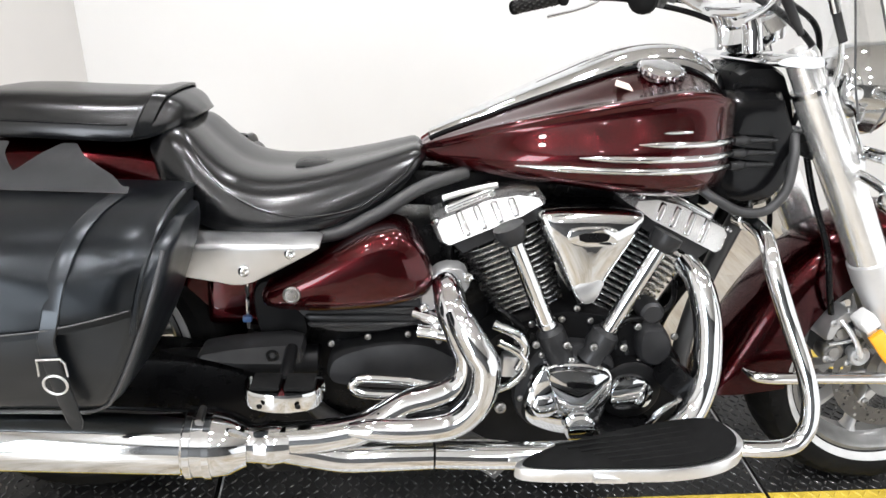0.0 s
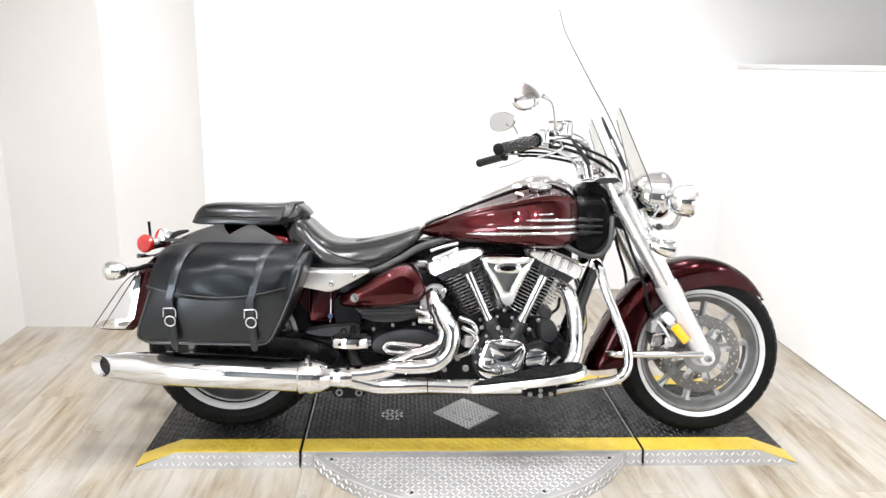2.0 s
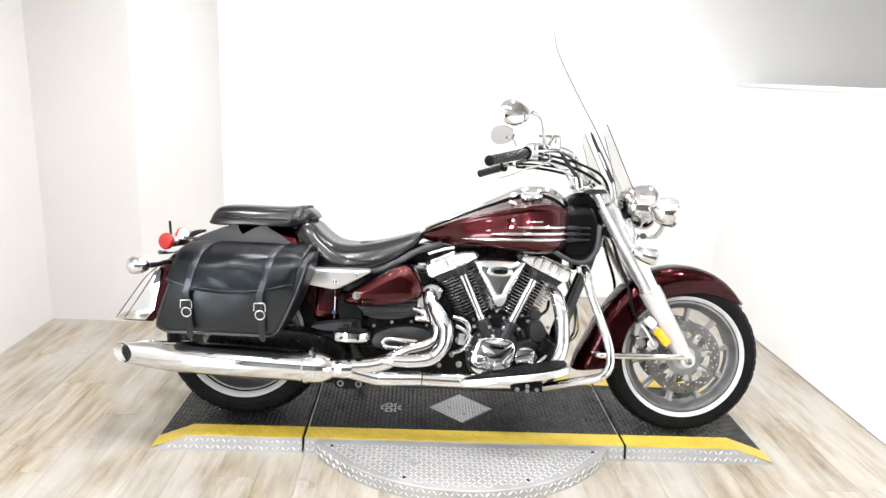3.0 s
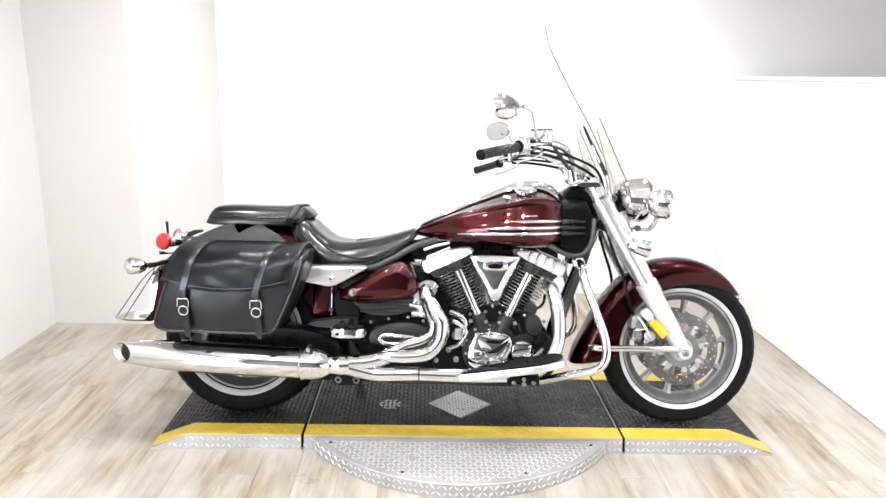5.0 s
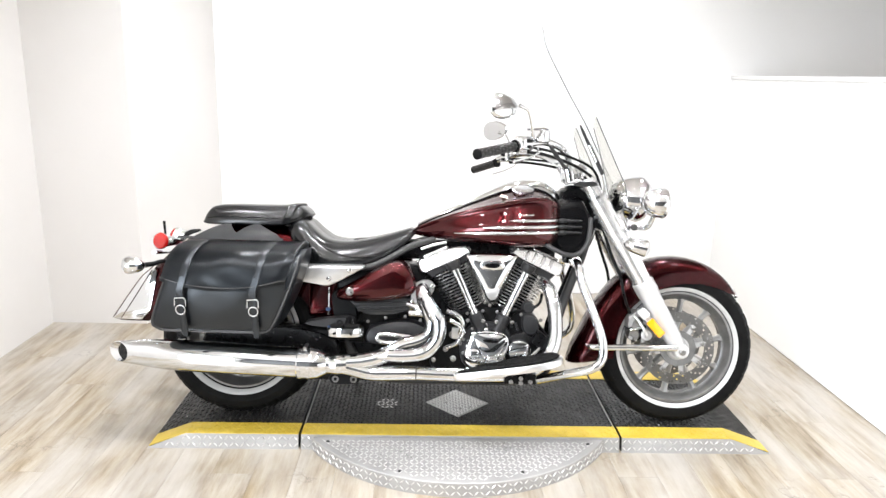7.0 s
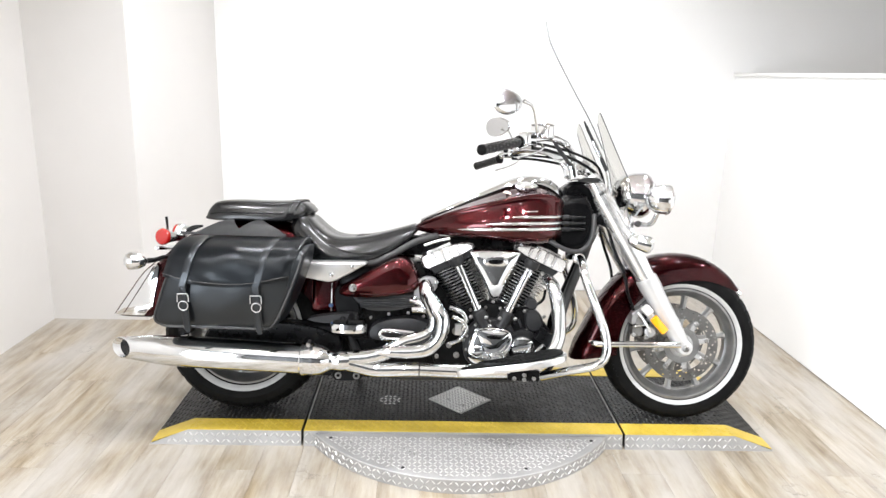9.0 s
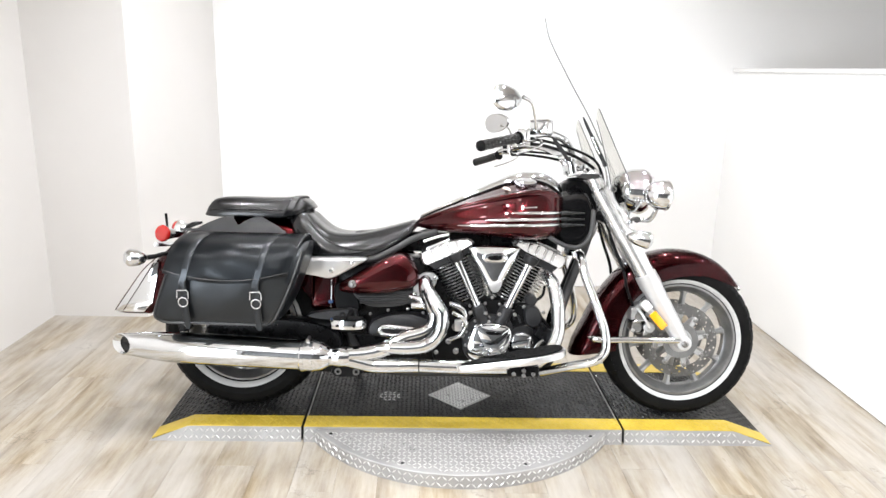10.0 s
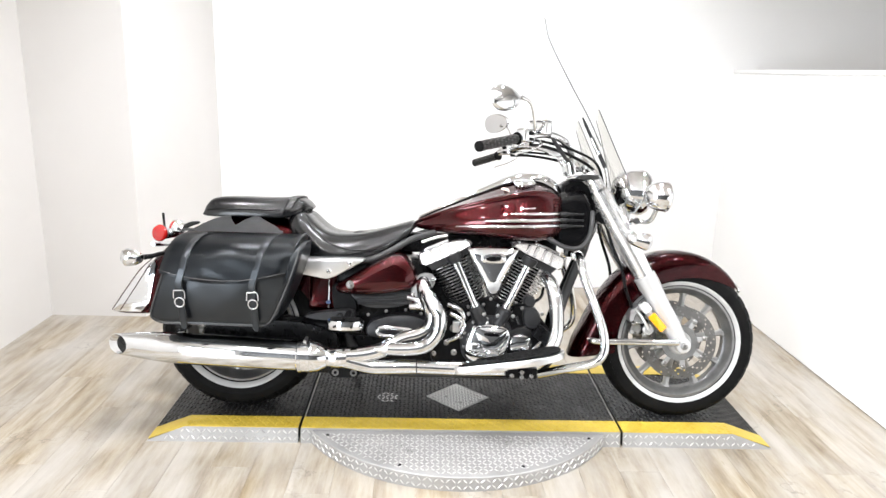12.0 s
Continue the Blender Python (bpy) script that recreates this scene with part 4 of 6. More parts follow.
def windshield():
    """One curved clear sheet: swept back and rolled over at the top, with rounded upper corners."""
    zs = [0.86, 0.95, 1.02, 1.18, 1.30, 1.41, 1.463, 1.51, 1.60]
    xs = [0.690, 0.646, 0.611, 0.532, 0.460, 0.396, 0.368, 0.348, 0.332]
    def at(u, v):
        """u from -1 to 1 across, v from 0 to 1 up."""
        wide = smooth_at([0, 0.12, 0.2, 0.43, 0.6, 0.745, 0.815, 0.877, 0.922, 0.97, 1.0], [0.13, 0.20, 0.24, 0.242, 0.225, 0.19, 0.165, 0.13, 0.10, 0.065, 0.045], v)
        y = u * wide
        z = 0.86 + 0.735 * v
        x = smooth_at(zs, xs, min(max(z, 0.86), 1.6)) - 0.75 * y * y
        return Vector((x, y, z))
    rings = [[at(u, v) for u in np.linspace(-1, 1, 21)] for v in np.linspace(0, 1, 41)]
    bm = rings_to_bm(rings, closed=False)
    bmesh.ops.solidify(bm, geom=bm.faces[:], thickness=0.004)
    w = part("windshield", bm, SHIELD, bike, "tall clear curved windshield")
    w.visible_shadow = False
    part("clip", tube([(0.573, -0.17, 1.003), (0.542, -0.17, 1.064), (0.501, -0.170, 1.143), (0.490, -0.170, 1.165), (0.477, -0.170, 1.192)], [0.008, 0.008, 0.006, 0.006, 0.003], 12), GREYCAST, w, "dark clamp rod")
    part("clip_sleeve", tube([(0.548, -0.170, 1.052), (0.515, -0.170, 1.117)], [0.0095, 0.0095], 14, smooth=False), CHROME, w)
    edge = [at(-1, v) for v in np.linspace(0.3, 1, 30)]
    part("edge", tube(edge, 0.0022, 6, smooth=False), SHIELDEDGE, w)
    for s in (-1, 1):
        part("bracket", tube([(0.585, s * 0.135, 0.86), (0.590, s * 0.15, 0.95), (0.572, s * 0.165, 1.01)], [0.009, 0.012, 0.008], 12, squash=0.5), CHROME, w, "chrome windshield bracket")
        lower = part("side_deflector", pillow([(0.520, 1.178), (0.520, 1.210), (0.527, 1.225), (0.540, 1.205), (0.617, 1.035), (0.648, 0.972), (0.660, 0.925), (0.654, 0.880), (0.636, 0.846), (0.610, 0.868), (0.586, 0.937), (0.570, 1.002), (0.545, 1.098)], [(1, s * 0.206), (1, s * 0.211)], 2), DEFLECTOR, w, "translucent grey side deflector")
        lower.visible_shadow = False
        part("deflector_edge", tube([(0.530, s * 0.2085, 1.220), (0.617, s * 0.2085, 1.037), (0.649, s * 0.2085, 0.970), (0.660, s * 0.2085, 0.923), (0.652, s * 0.2085, 0.880), (0.637, s * 0.2085, 0.849)], 0.0022, 8), SHIELDEDGE, w)
        part("deflector_edge", tube([(0.521, s * 0.2085, 1.178), (0.546, s * 0.2085, 1.098), (0.571, s * 0.2085, 1.002), (0.587, s * 0.2085, 0.937), (0.611, s * 0.2085, 0.869)], 0.0018, 8), SHIELDEDGE, w)
        part("deflector_knob", lathe([(0, 0.013), (0.008, 0.013), (0.012, 0.009)], (0.598, s * 0.196, 0.915), (0, s, 0), 18), CHROME, w)


windshield()

# ---- tank ----
TX = [-0.165, -0.13, -0.02, 0.10, 0.21, 0.29, 0.35, 0.40, 0.425, 0.437]
TZ = [0.768, 0.790, 0.842, 0.895, 0.938, 0.950, 0.940, 0.912, 0.880, 0.850]
TC = [0.760, 0.778, 0.822, 0.856, 0.882, 0.897, 0.897, 0.882, 0.862, 0.835]
TW = [0.045, 0.085, 0.160, 0.205, 0.226, 0.222, 0.206, 0.170, 0.128, 0.060]
TB = [0.745, 0.738, 0.728, 0.722, 0.714, 0.710, 0.713, 0.728, 0.750, 0.785]


def tank():
    rings = []
    for x in np.linspace(-0.165, 0.437, 72):
        zt, zc, w, zb = (smooth_at(TX, k, x) for k in (TZ, TC, TW, TB))
        zw = zb + 0.48 * (zc - zb)
        sec = [(0, zt), (0.28 * w, zt - 0.004 - 0.05 * (zt - zc)), (0.52 * w, zc + 0.62 * (zt - zc)), (0.74 * w, zc + 0.26 * (zt - zc)), (0.90 * w, zc + 0.008), (0.928 * w, zc + 0.001), (0.912 * w, zc - 0.009), (0.928 * w, zc - 0.2 * (zc - zb)), (w, zw), (0.99 * w, zb + 0.30 * (zc - zb)), (0.95 * w, zb + 0.13 * (zc - zb)), (0.86 * w, zb + 0.03 * (zc - zb)), (0.72 * w, zb), (0.35 * w, zb + 0.01), (0, zb + 0.015)]
        fine = spline(sec, 3)
        ring = [(x, -p[0], p[1]) for p in fine] + [(x, p[0], p[1]) for p in fine[-2:0:-1]]
        rings.append(ring)
    t = part("fuel_tank", rings_to_bm(rings), PAINT, bike, "glossy dark maroon teardrop fuel tank", sharp=60)
    # chrome console along the top
    rings = []
    cz = [0.785, 0.802, 0.856, 0.914, 0.964, 0.981, 0.976, 0.950, 0.922, 0.888]
    cw = [0.012, 0.026, 0.048, 0.066, 0.078, 0.082, 0.080, 0.075, 0.064, 0.045]
    for x in np.linspace(-0.15, 0.437, 50):
        z, w, zt = smooth_at(TX, cz, x), smooth_at(TX, cw, x), smooth_at(TX, TZ, x)
        sec = [(w, zt - 0.02), (w * 0.99, zt + 0.2 * (z - zt)), (w * 0.9, zt + 0.6 * (z - zt)), (w * 0.6, zt + 0.92 * (z - zt)), (0, z)]
        sec = sec + [(-a, b) for a, b in sec[-2::-1]]
        rings.append([(x, a, b) for a, b in sec])
    part("console", rings_to_bm(rings), CHROME, t, "polished tank console")
    for s in (-1, 1):
        line = []
        for x in np.linspace(-0.15, 0.41, 24):
            line.append((x, s * (smooth_at(TX, cw, x) + 0.004), smooth_at(TX, TZ, x) + 0.001 - 0.09 * smooth_at(TX, cw, x)))
        part("console_seal", tube(line, 0.0046, 8, smooth=False), BLACK, t, "black rubber seal")
    cap = part("filler_cap", lathe([(-0.012, 0.030), (0.0, 0.034), (0.002, 0.040), (0.011, 0.041), (0.015, 0.036), (0.0165, 0.022), (0.016, 0.006)], (0.270, -0.112, 0.930), (0.02, -0.34, 0.94), 24), CHROME, t, "chrome filler cap")
    for k in range(16):
        a = 2 * math.pi * k / 16
        ax = Vector((0.02, -0.34, 0.94)).normalized()
        u = ax.orthogonal().normalized()
        v = ax.cross(u)
        c = Vector((0.270, -0.112, 0.930)) + ax * 0.0065 + 0.040 * (math.cos(a) * u + math.sin(a) * v)
        part("knurl", tube([c - ax * 0.004, c + ax * 0.005], [0.005, 0.0045], 6, smooth=False), CHROME, cap)
    part("sticker", box((-0.019, -0.013, 0), (0.019, 0.013, 0.0012), 0.0, 1, Matrix.Translation((0.196, -0.142, 0.906)) @ Matrix.Rotation(radians(22), 4, "X") @ Matrix.Rotation(radians(8), 4, "Y") @ Matrix.Rotation(radians(-20), 4, "Z")), STICKER, t, "small pale paper sticker")
    def side_y(x, z):
        """Half width of the tank at that height."""
        zc, w, zb = (smooth_at(TX, k, x) for k in (TC, TW, TB))
        f = (z - zb) / (zc - zb)
        return w * float(np.interp(f, [0.03, 0.13, 0.30, 0.48, 0.8, 1.0], [0.86, 0.95, 0.99, 1.0, 0.935, 0.89]))
    for s in (-1, 1):
        for x0, z0, x1, z1, r in ((0.0, 0.758, 0.402, 0.772, 0.0068), (0.108, 0.783, 0.408, 0.795, 0.0068), (0.208, 0.813, 0.408, 0.819, 0.0062), (0.252, 0.834, 0.305, 0.838, 0.0032)):
            line = []
            rr = []
            for f in np.linspace(0, 1, 16):
                x, z = x0 + f * (x1 - x0), z0 + f * (z1 - z0)
                line.append((x, s * (side_y(min(x, 0.408), z) + 0.001 * f), z))
                rr.append(r * min(1.0, 0.2 + 4.5 * f) if f < 0.95 else r * 0.8)
            part("trim_bar", tube(line, rr, 10, smooth=False), CHROME, t, "long chrome trim spear")
    # black cowl at the steering head with three short bars
    for s in (-1, 1):
        cowl = part("neck_cowl", pillow([(0.395, 0.875), (0.412, 0.898), (0.445, 0.908), (0.508, 0.912), (0.528, 0.882), (0.566, 0.802), (0.567, 0.765), (0.545, 0.712), (0.515, 0.680), (0.43, 0.676), (0.395, 0.715)], [(1, s * 0.03), (1, s * 0.108), (0.84, s * 0.134), (0.62, s * 0.140), (0.3, s * 0.134)], 1), GLOSSBLACK, bike, "black plastic steering head cowl")
        for z in (0.770, 0.793, 0.817):
            part("cowl_bar", tube([(0.41, s * 0.160, z), (0.430, s * 0.158, z + 0.001), (0.448, s * 0.150, z + 0.001), (0.505, s * 0.142, z + 0.002)], [0.008, 0.0095, 0.006, 0.0035], 10), GREYCAST, cowl, "dark grey moulded bar")
        part("breather_hose", tube([(0.36, s * 0.165, 0.724), (0.388, s * 0.178, 0.708), (0.437, s * 0.182, 0.687), (0.488, s * 0.180, 0.690), (0.522, s * 0.175, 0.728), (0.534, s * 0.16, 0.785), (0.54, s * 0.135, 0.83)], 0.0092, 12), GREYPLASTIC, cowl, "ribbed black hose")


tank()

# ---- seats ----
def skin(xs, sections, per=3):
    """A closed body through half sections (y, z), mirrored, at each x."""
    rings = []
    for x, sec in zip(xs, sections):
        fine = spline(sec, per)
        rings.append([(x, -p[0], p[1]) for p in fine] + [(x, p[0], p[1]) for p in fine[-2:0:-1]])
    return rings_to_bm(rings)


def rider_seat():
    X = [-0.665, -0.64, -0.60, -0.56, -0.51, -0.44, -0.35, -0.26, -0.20, -0.172, -0.158]
    top = [0.772, 0.796, 0.792, 0.756, 0.722, 0.712, 0.722, 0.744, 0.762, 0.768, 0.752]
    low = [0.750, 0.700, 0.655, 0.628, 0.616, 0.612, 0.622, 0.655, 0.700, 0.730, 0.745]
    wid = [0.120, 0.150, 0.170, 0.185, 0.196, 0.198, 0.178, 0.142, 0.112, 0.092, 0.070]
    xs = np.linspace(-0.665, -0.158, 56)
    secs = []
    for x in xs:
        t, b, w = (smooth_at(X, k, x) for k in (top, low, wid))
        h = t - b
        secs.append([(0, t - 0.004), (0.35 * w, t), (0.66 * w, t - 0.02 * h), (0.84 * w, t - 0.18 * h), (0.93 * w, t - 0.40 * h), (0.97 * w, t - 0.55 * h), (1.0 * w, t - 0.72 * h), (1.0 * w, b + 0.08 * h), (0.94 * w, b), (0.5 * w, b + 0.006), (0, b + 0.008)])
    s = part("rider_seat", skin(xs, secs), SEATSKIN, bike, "black vinyl bucket seat with stitched seams")
    for side in (-1, 1):
        seam = []
        for x in np.linspace(-0.60, -0.17, 30):
            t, b, w = (smooth_at(X, k, x) for k in (top, low, wid))
            h = t - b
            f = float(np.interp(x, [-0.6, -0.52, -0.4, -0.28, -0.2, -0.17], [0.10, 0.30, 0.62, 0.78, 0.62, 0.3]))
            y = w * float(np.interp(f, [0.02, 0.18, 0.40, 0.55, 0.72, 0.92], [0.66, 0.84, 0.93, 0.97, 1.0, 1.0]))
            seam.append((x, side * (y + 0.0005), t - f * h))
        part("seam", tube(seam, 0.0026, 8), SEATSKIN, s)
        part("seam", tube([(x, y, z - 0.009) for x, y, z in seam[3:-2]], 0.0018, 8), SEATSKIN, s)
    return s


rider_seat()


def pillion_pad():
    X = [-1.012, -1.0, -0.975, -0.90, -0.80, -0.70, -0.650, -0.612, -0.588]
    top = [0.785, 0.815, 0.838, 0.846, 0.846, 0.848, 0.852, 0.838, 0.815]
    low = [0.772, 0.768, 0.766, 0.766, 0.766, 0.766, 0.778, 0.796, 0.812]
    wid = [0.105, 0.114, 0.122, 0.128, 0.130, 0.128, 0.122, 0.102, 0.050]
    xs = np.linspace(-1.012, -0.588, 44)
    secs = []
    for x in xs:
        t, b, w = (smooth_at(X, k, x) for k in (top, low, wid))
        h = t - b
        secs.append([(0, t + 0.003), (0.5 * w, t + 0.001), (0.76 * w, t - 0.05 * h), (0.91 * w, t - 0.25 * h), (1.0 * w, t - 0.62 * h), (1.02 * w, b + 0.12 * h), (0.95 * w, b), (0.4 * w, b), (0, b)])
    p = part("pillion_pad", skin(xs, secs), SEATSKIN, bike, "black padded passenger seat")
    # the strap that runs across it
    rings = []
    for x in (-0.660, -0.658, -0.634, -0.632):
        x2 = x - 0.012
        t, b, w = (smooth_at(X, k, x2) for k in (top, low, wid))
        h = t - b
        o = 0.004 if x in (-0.658, -0.634) else 0.0005
        sec = spline([(0, t + 0.003 + o), (0.5 * w, t + 0.001 + o), (0.76 * w + o, t - 0.05 * h + o), (0.91 * w + o, t - 0.25 * h), (1.0 * w + o, t - 0.62 * h), (1.02 * w + o, b + 0.05 * h)], 3)
        rings.append([(x - 0.42 * (0.852 - q[1]), -q[0], q[1]) for q in sec[::-1]] + [(x - 0.42 * (0.852 - q[1]), q[0], q[1]) for q in sec[1:]])
    part("strap", rings_to_bm(rings, closed=False), SEATSKIN, p, "black strap across the pad")
    for ring in (rings[0], rings[-1]):
        part("strap_edge", tube(ring, 0.0016, 6, smooth=False), BLACK, p)
    for side in (-1, 1):
        part("seam", tube([(x, side * (smooth_at(X, wid, x) * 1.0 + 0.001), smooth_at(X, low, x) + 0.40 * (smooth_at(X, top, x) - smooth_at(X, low, x))) for x in np.linspace(-0.99, -0.70, 16)], 0.0025, 8), SEATSKIN, p)


pillion_pad()

# ---- rear fender ----
FX = [-1.385, -1.34, -1.27, -1.18, -1.08, -0.96, -0.82, -0.70, -0.60, -0.54]
FZ = [0.362, 0.432, 0.535, 0.632, 0.710, 0.757, 0.771, 0.760, 0.735, 0.700]


def fender_rear():
    rings = []
    line = spline(list(zip(FX, FZ)), 6)
    n = len(line)
    for i, p in enumerate(line):
        a, b = line[max(i - 1, 0)], line[min(i + 1, n - 1)]
        d = np.array(b) - np.array(a)
        d /= np.linalg.norm(d)
        nrm = np.array((-d[1], d[0]))
        f = i / (n - 1)
        w = float(np.interp(f, [0, 0.1, 0.3, 0.7, 1], [0.098, 0.118, 0.128, 0.125, 0.11]))
        depth = float(np.interp(f, [0, 0.12, 0.25, 0.5, 0.8, 1], [0.150, 0.155, 0.17, 0.19, 0.22, 0.30]))
        sec = [(-w, -depth), (-w * 1.02, -0.10), (-w, -0.06), (-w * 0.93, -0.032), (-w * 0.75, -0.012), (-w * 0.4, -0.002), (0, 0)]
        sec = sec + [(-y, h) for y, h in sec[-2::-1]]
        q = (f / 0.25) * nrm + (1 - f / 0.25) * np.array((-1.0, 0.0)) if f < 0.25 else nrm if f < 0.45 else (1 - (f - 0.45) / 0.55) * nrm + (f - 0.45) / 0.55 * np.array((0.0, 1.0))
        rings.append([(p[0] + q[0] * h, y, p[1] + q[1] * h) for y, h in sec])
    bm = rings_to_bm(rings, closed=False)
    bmesh.ops.solidify(bm, geom=bm.faces[:], thickness=0.003)
    f = part("rear_fender", bm, PAINT, bike, "glossy maroon rear fender")
    rim = [(-1.385, y, 0.362 - 0.0) for y in np.linspace(-0.07, 0.07, 7)]
    part("lower_trim", tube(rim, 0.004, 8, smooth=False), CHROME, f, "chrome edge trim")
    for s in (-1, 1):
        tail = pillow([(-1.205, 0.590), (-1.19, 0.565), (-1.226, 0.372), (-1.355, 0.372), (-1.368, 0.380), (-1.30, 0.475), (-1.25, 0.545)], [(1, s * 0.10), (1, s * 0.1275), (0.97, s * 0.1295), (0.5, s * 0.131)], 1)
        plate = part("tail_panel", tail, CHROME, f, "polished tail panel")
        part("panel_edge", tube([(-1.205, s * 0.1275, 0.592), (-1.255, s * 0.1275, 0.545), (-1.305, s * 0.1275, 0.475), (-1.370, s * 0.1275, 0.378)], 0.002, 6), PAINT, plate)
        part("panel_line", tube([(-1.212, s * 0.131, 0.575), (-1.27, s * 0.1322, 0.48), (-1.335, s * 0.131, 0.378)], 0.0016, 6), PAINT, plate)
    lamp = part("tail_lamp", lathe([(0, 0.030), (0.02, 0.034), (0.04, 0.032)], (-1.13, 0.0, 0.70), (-1, 0, 0.35), 28), CHROME, f, "chrome tail lamp housing")
    part("lens", lathe([(0.04, 0.031), (0.052, 0.024), (0.058, 0.010)], (-1.13, 0, 0.70), (-1, 0, 0.35), 24), REDLENS, lamp, "red tail lamp lens")
    # plate bracket, lamp bar, side reflector
    bar = part("lamp_bar", tube([(-1.165, -0.215, 0.655), (-1.175, -0.12, 0.648), (-1.195, 0, 0.64), (-1.175, 0.12, 0.648), (-1.165, 0.215, 0.655)], 0.009, 12), CHROME, f, "chrome rear lamp bar")
    for s in (-1, 1):
        sig = part("turn_signal", lathe([(-0.042, 0.008), (-0.036, 0.018), (-0.018, 0.029), (0.008, 0.034), (0.022, 0.034)], (-1.235, s * 0.245, 0.604), (-1, s * -0.02, 0.02), 28), CHROME, bar, "chrome bullet turn signal")
        part("lens", lathe([(0.021, 0.033), (0.034, 0.026), (0.042, 0.010)], (-1.235, s * 0.245, 0.604), (-1, s * -0.02, 0.02), 24), LENS, sig)
        part("stalk", tube([(-1.19, s * 0.243, 0.606), (-1.165, s * 0.225, 0.61), (-1.15, s * 0.17, 0.615), (-1.13, s * 0.12, 0.60)], [0.011, 0.009, 0.009, 0.012], 12), CASTING, sig)
    refl = part("round_reflector", lathe([(0, 0.032), (0.010, 0.033), (0.016, 0.029), (0.02, 0.012)], (-1.148, -0.186, 0.697), (-0.35, -1, 0.1), 28), REDLENS, f, "round red reflector")
    part("holder", tube([(-1.15, -0.178, 0.695), (-1.12, -0.15, 0.695), (-1.10, -0.11, 0.69)], [0.026, 0.018, 0.012], 14), CHROME, refl)
    part("rod", tube([(-1.142, -0.165, 0.715), (-1.148, -0.165, 0.775)], [0.0045, 0.0055], 8, smooth=False), CASTING, refl)
    part("rack_foot", tube([(-1.10, -0.10, 0.705), (-1.075, -0.08, 0.728), (-1.04, -0.06, 0.738)], [0.006, 0.013, 0.006], 10, squash=0.5), CASTING, f)
    # inner skirt ahead of the wheel
    part("inner_guard", box((-0.585, -0.118, 0.40), (-0.46, 0.118, 0.60), 0.02, 3), PAINT, f)


fender_rear()


def chrome_strut(s):
    y = s * 0.268
    t = part("fender_strut", pillow([(-0.71, 0.620), (-0.362, 0.628), (-0.343, 0.621), (-0.362, 0.608), (-0.452, 0.556), (-0.487, 0.545), (-0.532, 0.554), (-0.71, 0.580)], [(1, s * 0.19), (1, y - s * 0.010), (0.95, y - s * 0.002), (0.88, y)], 1), STRUT, bike, "polished metal fender strut")
    for bx, bz in ((-0.475, 0.577), (-0.396, 0.611)):
        bolt(t, bx, y, bz, 0.0095, CHROME, (0, s, 0))


mirrored(chrome_strut)


